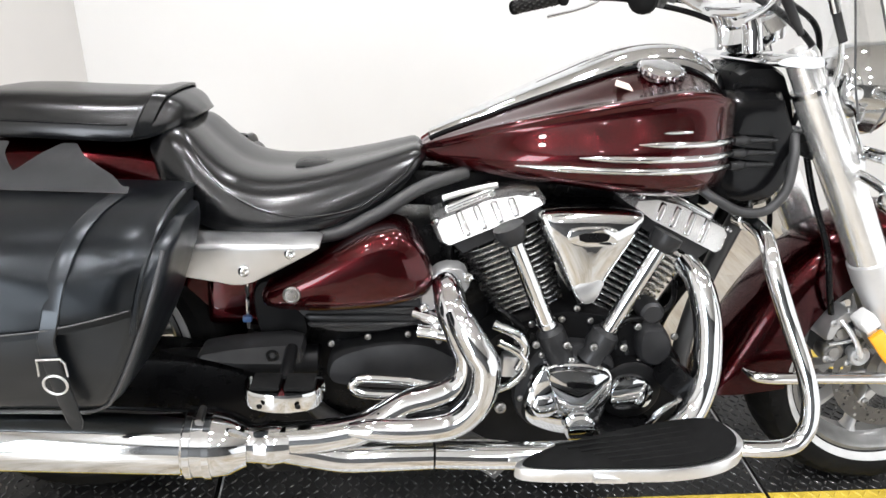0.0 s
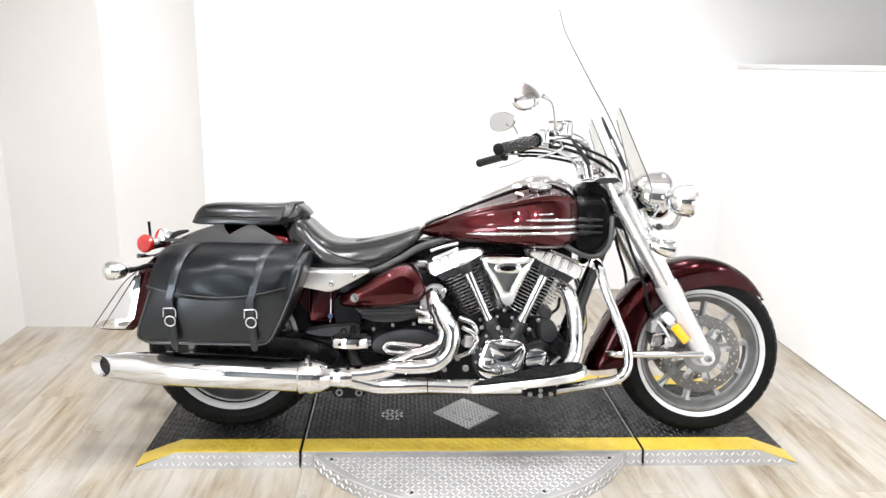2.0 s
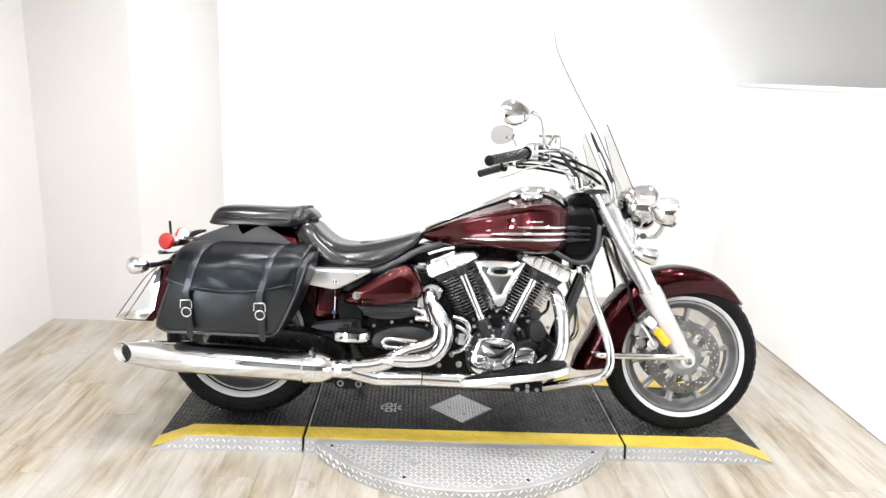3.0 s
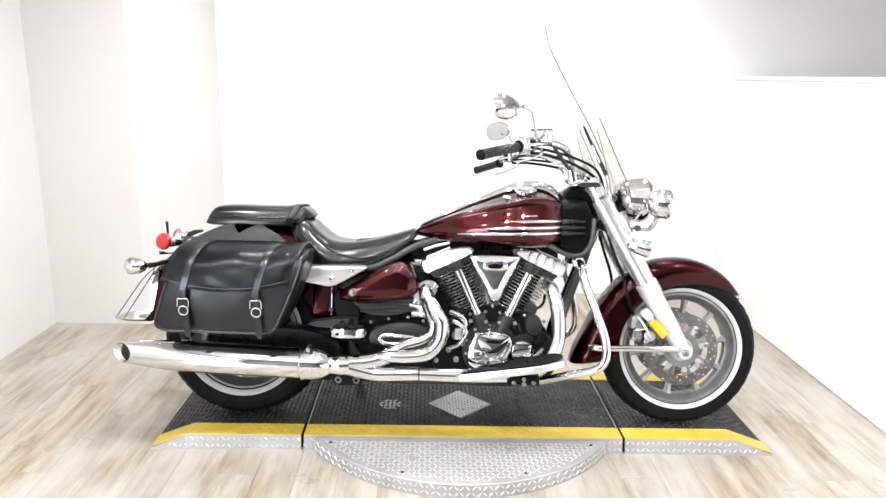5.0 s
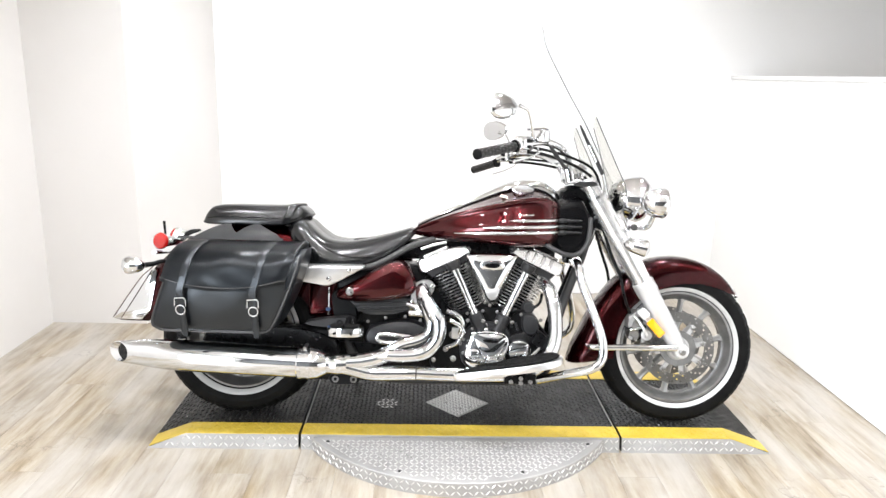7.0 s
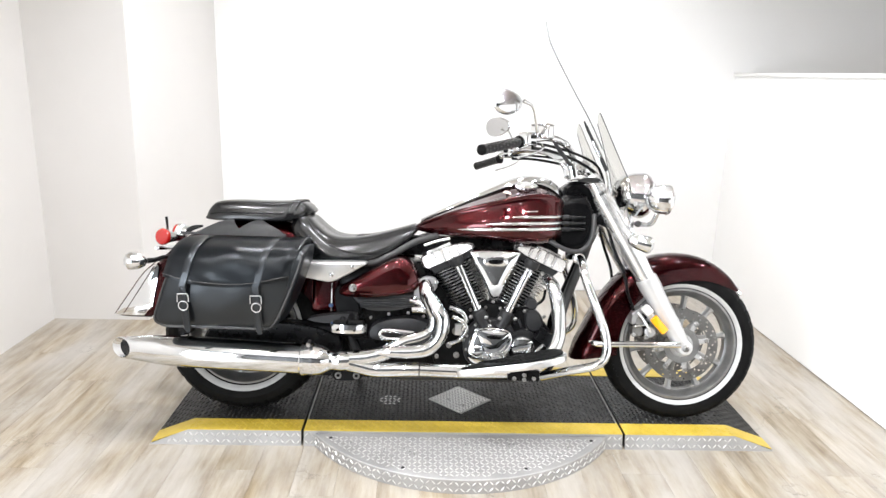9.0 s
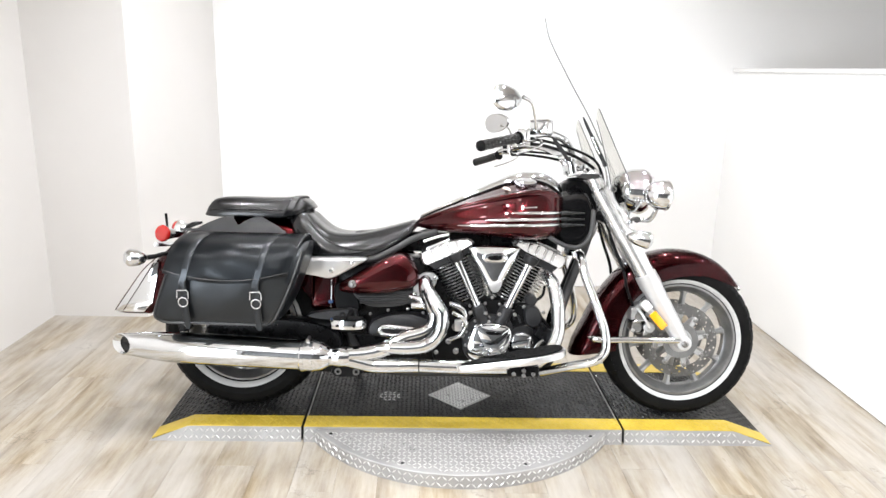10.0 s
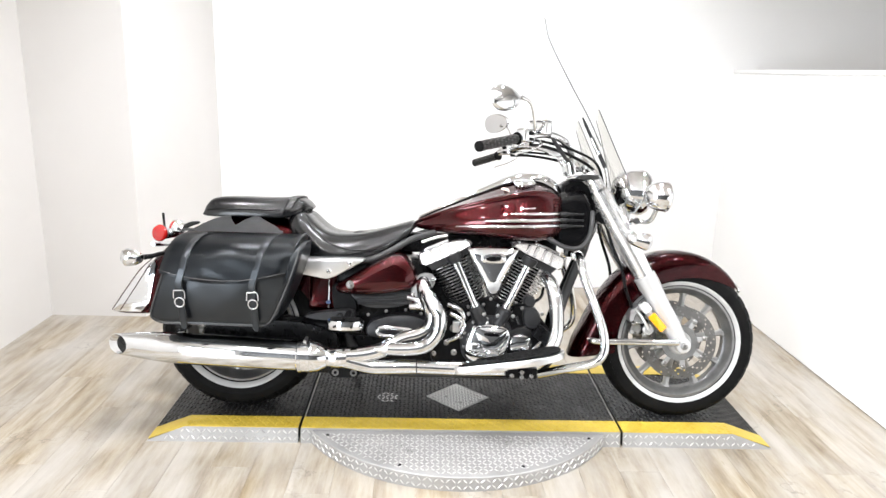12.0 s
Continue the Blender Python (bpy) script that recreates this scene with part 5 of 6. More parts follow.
# ---- frame, side covers and engine ----
def frame_and_covers():
    frame_part = part("frame", tube([(0.545, -0.02, 0.72), (0.522, -0.025, 0.645), (0.468, -0.035, 0.50), (0.425, -0.07, 0.37), (0.395, -0.10, 0.22), (0.30, -0.11, 0.165), (0.0, -0.115, 0.16), (-0.30, -0.115, 0.17), (-0.42, -0.11, 0.30), (-0.45, -0.11, 0.55)], 0.019, 14), GREYPLASTIC, bike, "black tubular frame")
    part("frame_tube", tube([(0.545, 0.02, 0.72), (0.522, 0.025, 0.645), (0.468, 0.035, 0.50), (0.425, 0.07, 0.37), (0.395, 0.10, 0.22), (0.30, 0.11, 0.165), (0.0, 0.115, 0.16), (-0.30, 0.115, 0.17), (-0.42, 0.11, 0.30), (-0.45, 0.11, 0.55)], 0.021, 14), BLACK, frame_part)
    part("backbone", box((-0.42, -0.05, 0.64), (0.42, 0.05, 0.72), 0.02, 2), BLACK, frame_part)
    for s in (-1, 1):
        part("seat_rail", tube([(-0.60, s * 0.155, 0.612), (-0.36, s * 0.172, 0.612), (-0.26, s * 0.158, 0.648), (-0.17, s * 0.13, 0.700), (-0.08, s * 0.10, 0.728)], 0.013, 12), GREYPLASTIC, frame_part)
        part("rail_trim", tube([(-0.13, s * 0.170, 0.692), (-0.08, s * 0.175, 0.710), (-0.03, s * 0.175, 0.722)], 0.0055, 10), SATIN, frame_part)
    # Added black blocks darken the inside and close the view through the frame.
    part("rear_filler", box((-0.47, -0.13, 0.30), (-0.10, 0.13, 0.62), 0.02, 2), BLACK, frame_part)
    part("cylinder_filler", box((-0.14, -0.075, 0.33), (0.04, 0.075, 0.63), 0.02, 2), BLACK, frame_part)
    part("lower_filler", box((-0.62, -0.10, 0.135), (-0.06, 0.12, 0.33), 0.02, 2), BLACK, frame_part)
    swing = part("swingarm", tube([(-0.36, -0.16, 0.352), (-0.55, -0.17, 0.348), (-0.75, -0.165, 0.338), (-0.87, -0.155, 0.322)], [0.030, 0.030, 0.028, 0.026], 16), CASTING, bike, "dark grey swingarm")
    part("swingarm_leg", tube([(-0.36, 0.16, 0.352), (-0.55, 0.17, 0.348), (-0.75, 0.165, 0.338), (-0.87, 0.155, 0.322)], [0.030, 0.030, 0.028, 0.026], 16), CASTING, swing)
    part("belt_guard", pillow([(-0.98, 0.335), (-0.92, 0.37), (-0.60, 0.375), (-0.45, 0.335), (-0.45, 0.23), (-0.70, 0.21), (-1.0, 0.22)], [(1, -0.11), (1, -0.20), (0.96, -0.208)]), BLACK, swing)
    part("axle_nut", lathe([(0, 0.024), (0.015, 0.022), (0.02, 0.014)], (-0.86, -0.18, 0.322), (0, -1, 0), 6), CHROME, swing)
    for s in (-1, 1):
        sc = part("side_cover", pillow([(-0.458, 0.522), (-0.405, 0.552), (-0.314, 0.606), (-0.262, 0.635), (-0.215, 0.648), (-0.185, 0.632), (-0.158, 0.60), (-0.140, 0.553), (-0.150, 0.516), (-0.235, 0.492), (-0.345, 0.481), (-0.455, 0.486)], [(1, s * 0.12), (1, s * 0.210), (0.97, s * 0.226), (0.88, s * 0.238), (0.6, s * 0.247), (0.25, s * 0.250)]), PAINT, bike, "glossy maroon side cover")
        part("lock", lathe([(0, 0.0155), (0.005, 0.0155), (0.0065, 0.013), (0.004, 0.011), (0.0045, 0.004)], (-0.398, s * 0.2445, 0.525), (0, s, 0), 20), STEEL, sc, "round silver lock")
        ab = part("air_duct", pillow([(-0.418, 0.500), (-0.15, 0.508), (-0.145, 0.470), (-0.175, 0.448), (-0.24, 0.430), (-0.34, 0.428), (-0.385, 0.455)], [(1, s * 0.12), (1, s * 0.185), (0.95, s * 0.196), (0.5, s * 0.2)]), GREYPLASTIC, bike, "grey ribbed air duct")
        for k in range(4):
            z = 0.494 - 0.0155 * k
            part("rib", tube([(-0.405 + 0.014 * k, s * 0.192, z), (-0.36, s * 0.203, z), (-0.22, s * 0.203, z + 0.003), (-0.165 + 0.002 * k, s * 0.195, z + 0.004)], [0.003, 0.0055, 0.0055, 0.003], 8), GREYCAST, ab)
        rs = part("rear_side_panel", pillow([(-0.485, 0.50), (-0.46, 0.53), (-0.42, 0.505), (-0.38, 0.45), (-0.375, 0.40), (-0.41, 0.38), (-0.47, 0.40)], [(1, s * 0.1), (1, s * 0.165), (0.93, s * 0.172)]), CASTING, bike, "dark grey side panel")
        part("cable_clip", box((-0.501, s * 0.17 - 0.009, 0.437), (-0.483, s * 0.17 + 0.003, 0.450), 0.004, 2), BLUE, rs, "small blue plastic clip")
        part("clip_rod", tube([(-0.492, s * 0.165, 0.53), (-0.492, s * 0.167, 0.42)], [0.004, 0.004], 8, smooth=False), CHROME, rs)
        pb = part("peg_bracket", pillow([(-0.585, 0.398), (-0.50, 0.416), (-0.385, 0.426), (-0.378, 0.388), (-0.40, 0.384), (-0.53, 0.384)], [(1, s * 0.18), (1, s * 0.240), (0.95, s * 0.245)], 1), GREYCAST, bike, "dark grey cast footboard bracket")
        for bx in (-0.435, -0.402):
            part("socket_bolt", torus((bx, s * 0.245, 0.402), (0, 1, 0), 0.009, 0.0035, 20, 6), BLACK, pb)
        # passenger footboard
        out = [(-0.462, s * 0.325), (-0.468, s * 0.352), (-0.455, s * 0.387), (-0.40, s * 0.402), (-0.345, s * 0.389), (-0.327, s * 0.352), (-0.335, s * 0.325)]
        outline = rounded(out, 2)
        def slab(k, z0, z1):
            cx, cy = -0.398, s * 0.360
            return rings_to_bm([[(cx + k * kk * (x - cx), cy + k * kk * (y - cy), z) for x, y in outline] for kk, z in ((0.96, z0), (1.0, z0 + 0.2 * (z1 - z0)), (1.0, z0 + 0.8 * (z1 - z0)), (0.97, z1))])
        fb = part("passenger_footboard", slab(1.0, 0.376, 0.408), CHROME, bike, "chrome passenger footboard with black pad")
        for a, b in ((-0.45, -0.403), (-0.395, -0.345)):
            part("pad", box((a, min(s * 0.332, s * 0.385), 0.409), (b, max(s * 0.332, s * 0.385), 0.416), 0.003, 2), RUBBER, fb)
        for bx in (-0.432, -0.37):
            part("hole", lathe([(0, 0.005), (0.003, 0.003)], (bx, s * 0.4, 0.39), (0, s, 0), 10), BLACK, fb)
        part("hinge", tube([(-0.40, s * 0.24, 0.415), (-0.40, s * 0.335, 0.40)], [0.012, 0.012], 10, smooth=False), CASTING, fb)


frame_and_covers()


def cylinder_unit(base, angle, name, label):
    """One finned cylinder: core, fins, head, chrome rocker cover."""
    m = Matrix.Translation(base) @ Matrix.Rotation(radians(angle), 4, "Y")
    o = -1 if angle < 0 else 1
    core = part(name, box((-0.050, -0.11, -0.02), (0.050, 0.11, 0.25), 0.02, 3, m), BLACK, bike, label)
    n = 17
    for k in range(n):
        f = k / (n - 1)
        z = 0.006 + 0.0132 * k
        hx, hy = 0.068 + 0.032 * f, 0.132 + 0.026 * f
        ring = lambda g, zz: [m @ Vector((o * 0.006 * f + (hx - g) * math.copysign(abs(math.cos(t)) ** 0.45, math.cos(t)), (hy - g) * math.copysign(abs(math.sin(t)) ** 0.45, math.sin(t)), zz)) for t in [2 * math.pi * q / 28 for q in range(28)]]
        part("fin", rings_to_bm([ring(0.003, z - 0.0022), ring(0, z - 0.0008), ring(0, z + 0.0008), ring(0.003, z + 0.0022)]), FIN, core)
    sec = lambda pts, y0, y1, e: rings_to_bm([[m @ Vector((o * (cx + kk * (a - cx)), y + (0.4 * max(0, b - 0.255) if y < 0 else 0), cz + kk * (b - cz))) for a, b in pts] for cx, cz in [(sum(p[0] for p in pts) / len(pts), sum(p[1] for p in pts) / len(pts))] for kk, y in ((1 - 4 * e, y0), (1 - 2 * e, y0 + 0.006), (1, y0 + 0.03), (1, y1 - 0.03), (1 - 2 * e, y1 - 0.006), (1 - 4 * e, y1))])
    head = part("head", sec([(-0.084, 0.228), (0.092, 0.222), (0.104, 0.252), (-0.090, 0.258)], -0.158, 0.158, 0.02), GREYCAST, core, "dark grey cylinder head")
    cover = part("rocker_cover", sec([(-0.100, 0.256), (-0.05, 0.249), (0.112, 0.250), (0.122, 0.262), (0.122, 0.292), (0.112, 0.303), (0.0, 0.303), (-0.06, 0.290), (-0.098, 0.270)], -0.170, 0.170, 0.025), FORKMETAL, core, "chrome rocker cover")
    lean = m @ Matrix(((1, 0, 0, 0), (0, 1, 0.4, -0.102), (0, 0, 1, 0), (0, 0, 0, 1)))
    for x, top in ((0.064, 0.302), (0.030, 0.300), (-0.004, 0.296), (-0.036, 0.290)):
        part("cover_rib", box((o * x - 0.007, -0.1745, 0.256), (o * x + 0.007, -0.12, top), 0.005, 3, lean), CHROME, cover)
    part("cover_top", box((-0.055 + o * 0.035, -0.12, 0.298), (0.055 + o * 0.035, 0.12, 0.314), 0.008, 3, m), CHROME, cover)
    for x in (-0.080, 0.112):
        for y in (-0.150, 0.150):
            p = m @ Vector((o * x, y, 0.300 if x > 0 else 0.278))
            bolt(cover, p.x, p.y, p.z, 0.008, CHROME, m.to_3x3() @ Vector((0, 0, 1)))
    return core


def engine():
    case = part("crankcase", pillow([(-0.08, 0.20), (-0.10, 0.33), (0.0, 0.43), (0.07, 0.46), (0.14, 0.475), (0.23, 0.46), (0.33, 0.43), (0.40, 0.34), (0.395, 0.19), (0.34, 0.155), (0.0, 0.155)], [(0.9, 0.17), (1, 0.15), (1, -0.15), (0.96, -0.165), (0.5, -0.167)], 1), CASTING, bike, "dark grey engine crankcase")
    cylinder_unit((0.088, 0, 0.415), -25, "rear_cylinder", "finned black rear cylinder")
    cylinder_unit((0.208, 0, 0.415), 25, "front_cylinder", "finned black front cylinder")
    for (x0, z0), (x1, z1), nm in (((0.002, 0.628), (0.090, 0.440), "rear"), ((0.287, 0.622), (0.203, 0.437), "front")):
        a, b = Vector((x0, -0.198, z0)), Vector((x1, -0.198, z1))
        d = b - a
        rod = part("pushrod_tube", tube([a, b], [0.0165, 0.0165], 18, smooth=False), CHROME, bike, "chrome pushrod tube")
        part("upper_block", tube([a - d * 0.12, a - d * 0.05, a + d * 0.03, a + d * 0.05], [0.030, 0.030, 0.024, 0.019], 16, smooth=False), GREYCAST, rod)
        part("ring", tube([b - d * 0.10, b - d * 0.06], [0.020, 0.020], 18, smooth=False), CHROME, rod)
        part("lower_block", tube([b - d * 0.04, b, b + d * 0.14, b + d * 0.22, b + d * 0.32], [0.020, 0.028, 0.029, 0.023, 0.026], 16, smooth=False), GREYCAST, rod)
        for q in (-0.030, 0.030):
            bolt(rod, b.x + q, -0.222, b.z - 0.018, 0.0075, STEEL)
    # air cleaner cover: chrome inverted triangle
    tri = [(0.046, 0.676), (0.10, 0.684), (0.20, 0.685), (0.252, 0.681), (0.247, 0.655), (0.205, 0.575), (0.168, 0.497), (0.152, 0.488), (0.136, 0.497), (0.098, 0.572), (0.054, 0.648)]
    air = part("air_cleaner_cover", pillow(tri, [(0.90, -0.12), (1, -0.17), (1, -0.185), (0.955, -0.198), (0.88, -0.203), (0.7, -0.207), (0.4, -0.210), (0.15, -0.211)], 2), CHROME, bike, "chrome triangular air cleaner cover")
    part("badge", pillow([(0.105, 0.655), (0.195, 0.658), (0.20, 0.632), (0.185, 0.620), (0.118, 0.618), (0.10, 0.632)], [(1, -0.190), (1, -0.2135), (0.9, -0.216)]), CHROME, air, "raised chrome badge")
    # Black patch puts a dark reflection onto the badge.
    part("badge_reflection", pillow([(0.118, 0.646), (0.182, 0.648), (0.176, 0.629), (0.124, 0.628)], [(1, -0.212), (0.97, -0.218)], 1), BLACK, air, "black patch on the chrome")
    part("tip_inlay", pillow([(0.122, 0.541), (0.187, 0.556), (0.172, 0.508), (0.153, 0.499), (0.136, 0.512)], [(1, -0.195), (0.97, -0.2075), (0.85, -0.2095)], 1), SILVER, air, "satin grey tip panel")
    part("air_cleaner_back", pillow(tri, [(0.85, 0.10), (0.9, -0.165)], 2), BLACK, air)
    # cam cover, caps and clutch side parts
    cam = part("cam_cover", pillow([(0.066, 0.362), (0.10, 0.384), (0.15, 0.386), (0.212, 0.378), (0.230, 0.345), (0.222, 0.290), (0.207, 0.228), (0.165, 0.214), (0.105, 0.222), (0.050, 0.246), (0.046, 0.295)], [(1, -0.15), (1, -0.205), (0.94, -0.220), (0.82, -0.226), (0.5, -0.227)]), CHROME, case, "chrome cam cover")
    part("cam_plate", pillow([(0.080, 0.372), (0.145, 0.378), (0.212, 0.368), (0.210, 0.345), (0.190, 0.285), (0.178, 0.262), (0.130, 0.265), (0.106, 0.312)], [(1, -0.222), (1, -0.233), (0.95, -0.238), (0.6, -0.244), (0.25, -0.246)]), CHROME, cam)
    part("round_cap", lathe([(0, 0.031), (0.012, 0.031), (0.017, 0.026), (0.016, 0.012)], (0.160, -0.236, 0.250), (0, -1, 0), 28), CHROME, cam)
    part("round_cap", lathe([(0, 0.024), (0.008, 0.024), (0.012, 0.018)], (0.088, -0.222, 0.288), (0, -1, 0), 28), CHROME, cam)
    # Small black patch on the cam plate.
    part("plate_patch", pillow([(0.118, 0.356), (0.182, 0.352), (0.178, 0.340), (0.124, 0.342)], [(1, -0.238), (0.96, -0.2475)], 1), BLACK, cam, "black patch on the chrome")
    for a in np.linspace(0, 2 * math.pi, 9)[:-1]:
        bolt(cam, 0.134 + 0.073 * math.cos(a), -0.218, 0.322 + 0.066 * math.sin(a), 0.0065, CHROME)
    part("gear_case", pillow([(0.040, 0.355), (0.075, 0.402), (0.14, 0.413), (0.205, 0.405), (0.236, 0.365), (0.230, 0.32), (0.205, 0.245), (0.15, 0.216), (0.08, 0.214), (0.038, 0.252), (0.030, 0.31)], [(1, -0.14), (1, -0.186), (0.97, -0.193), (0.8, -0.194)]), GREYCAST, case, "grey gear case")
    for a in np.linspace(0.3, 2 * math.pi + 0.3, 11)[:-1]:
        bolt(case, 0.134 + 0.092 * math.cos(a), -0.192, 0.313 + 0.088 * math.sin(a), 0.0062, STEEL)
    for s0 in (-1, 1):
        for k in range(3):
            x0 = 0.145 + s0 * (0.055 + 0.026 * k)
            part("case_rib", tube([(x0, -0.166, 0.432 - 0.012 * k), (x0 + s0 * 0.012, -0.168, 0.40 - 0.012 * k)], [0.0055, 0.0045], 8, smooth=False), GREYCAST, case)
    part("wire_loom", tube([(0.36, -0.12, 0.52), (0.345, -0.155, 0.485), (0.30, -0.172, 0.462), (0.25, -0.176, 0.455), (0.22, -0.172, 0.425)], 0.006, 8), BLACK, case)
    part("vent_hose", tube([(-0.01, -0.16, 0.47), (0.02, -0.182, 0.455), (0.05, -0.180, 0.425), (0.045, -0.178, 0.39)], 0.007, 8), BLACK, case)
    part("clutch_ring", lathe([(0, 0.066), (0.03, 0.064), (0.036, 0.056)], (0.270, -0.165, 0.308), (0, -1, 0), 36), CASTING, case)
    part("clutch_cap", pillow([(0.222, 0.318), (0.235, 0.345), (0.27, 0.352), (0.305, 0.338), (0.318, 0.305), (0.305, 0.275), (0.235, 0.270), (0.220, 0.29)], [(1, -0.19), (1, -0.206), (0.88, -0.216), (0.5, -0.221)]), CHROME, case, "chrome side cap")
    starter = part("starter_motor", pillow([(0.272, 0.421), (0.281, 0.452), (0.325, 0.448), (0.348, 0.412), (0.342, 0.374), (0.313, 0.357), (0.280, 0.374)], [(1, -0.11), (1, -0.176), (0.95, -0.190), (0.82, -0.197), (0.4, -0.200)]), GREYCAST, case, "dark grey oval starter cover")
    part("starter_neck", lathe([(0, 0.024), (0.045, 0.024), (0.05, 0.018)], (0.300, -0.13, 0.470), (0, -1, 0), 24), GREYCAST, starter)
    for bx, bz in ((0.272, 0.444), (0.350, 0.424), (0.283, 0.366)):
        bolt(starter, bx, -0.180, bz, 0.0075, STEEL)
    m = Matrix.Translation((0.352, -0.215, 0.348)) @ Matrix.Rotation(radians(35), 4, "Y")
    part("cover_box", box((-0.035, -0.03, -0.026), (0.035, 0.03, 0.026), 0.006, 2, m), BLACK, case)
    part("brake_pedal_arm", tube([(0.30, -0.24, 0.262), (0.318, -0.255, 0.30), (0.34, -0.27, 0.335)], [0.014, 0.012, 0.010], 12, squash=0.6), CHROME, case, "polished pedal arm")
    for bx, bz in ((0.148, 0.476), (0.228, 0.43), (0.06, 0.44), (0.12, 0.452), (0.178, 0.45), (0.25, 0.46), (0.035, 0.402)):
        bolt(case, bx, -0.168, bz, 0.0068, STEEL)
    # gearbox and final drive cover behind the engine
    gear = part("gearbox_cover", pillow([(-0.345, 0.335), (-0.33, 0.375), (-0.235, 0.405), (-0.14, 0.405), (-0.06, 0.36), (-0.055, 0.315), (-0.12, 0.30), (-0.33, 0.31)], [(1, -0.10), (1, -0.175), (0.95, -0.192), (0.6, -0.2)]), GREYCAST, bike, "dark grey drive cover")
    for bx, bz in ((-0.332, 0.402), (-0.262, 0.418), (-0.185, 0.425), (-0.125, 0.412)):
        bolt(gear, bx, -0.19, bz, 0.0066, STEEL)
    part("brake_rod_loop", tube([(-0.12, -0.262, 0.352), (-0.20, -0.262, 0.363), (-0.268, -0.262, 0.366), (-0.288, -0.262, 0.352), (-0.268, -0.262, 0.335), (-0.19, -0.262, 0.332), (-0.09, -0.262, 0.336), (-0.075, -0.262, 0.345), (-0.12, -0.262, 0.352)], 0.0095, 10), CHROME, bike, "chrome brake lever loop")
    for pts, r in (([(-0.175, -0.205, 0.478), (-0.13, -0.225, 0.470), (-0.075, -0.225, 0.462)], 0.0125), ([(-0.165, -0.215, 0.445), (-0.12, -0.23, 0.446), (-0.06, -0.228, 0.43)], 0.015), ([(-0.02, -0.2, 0.452), (0.02, -0.215, 0.44), (0.042, -0.215, 0.41), (0.03, -0.21, 0.365)], 0.010), ([(-0.01, -0.21, 0.42), (0.03, -0.215, 0.40), (0.045, -0.215, 0.37), (0.02, -0.21, 0.33), (-0.02, -0.205, 0.31)], 0.009)):
        part("oil_pipe", tube(pts, r, 12), CHROME, bike, "chrome oil pipe")
    for bx, bz, r in ((0.003, 0.358, 0.014), (-0.022, 0.300, 0.011), (0.034, 0.325, 0.010), (0.008, 0.262, 0.012), (-0.07, 0.255, 0.009)):
        bolt(case, bx, -0.185, bz, r, STEEL, name="union_nut")
    part("oil_fitting", box((0.0, -0.215, 0.345), (0.03, -0.185, 0.39), 0.006, 2), SATIN, case)


engine()


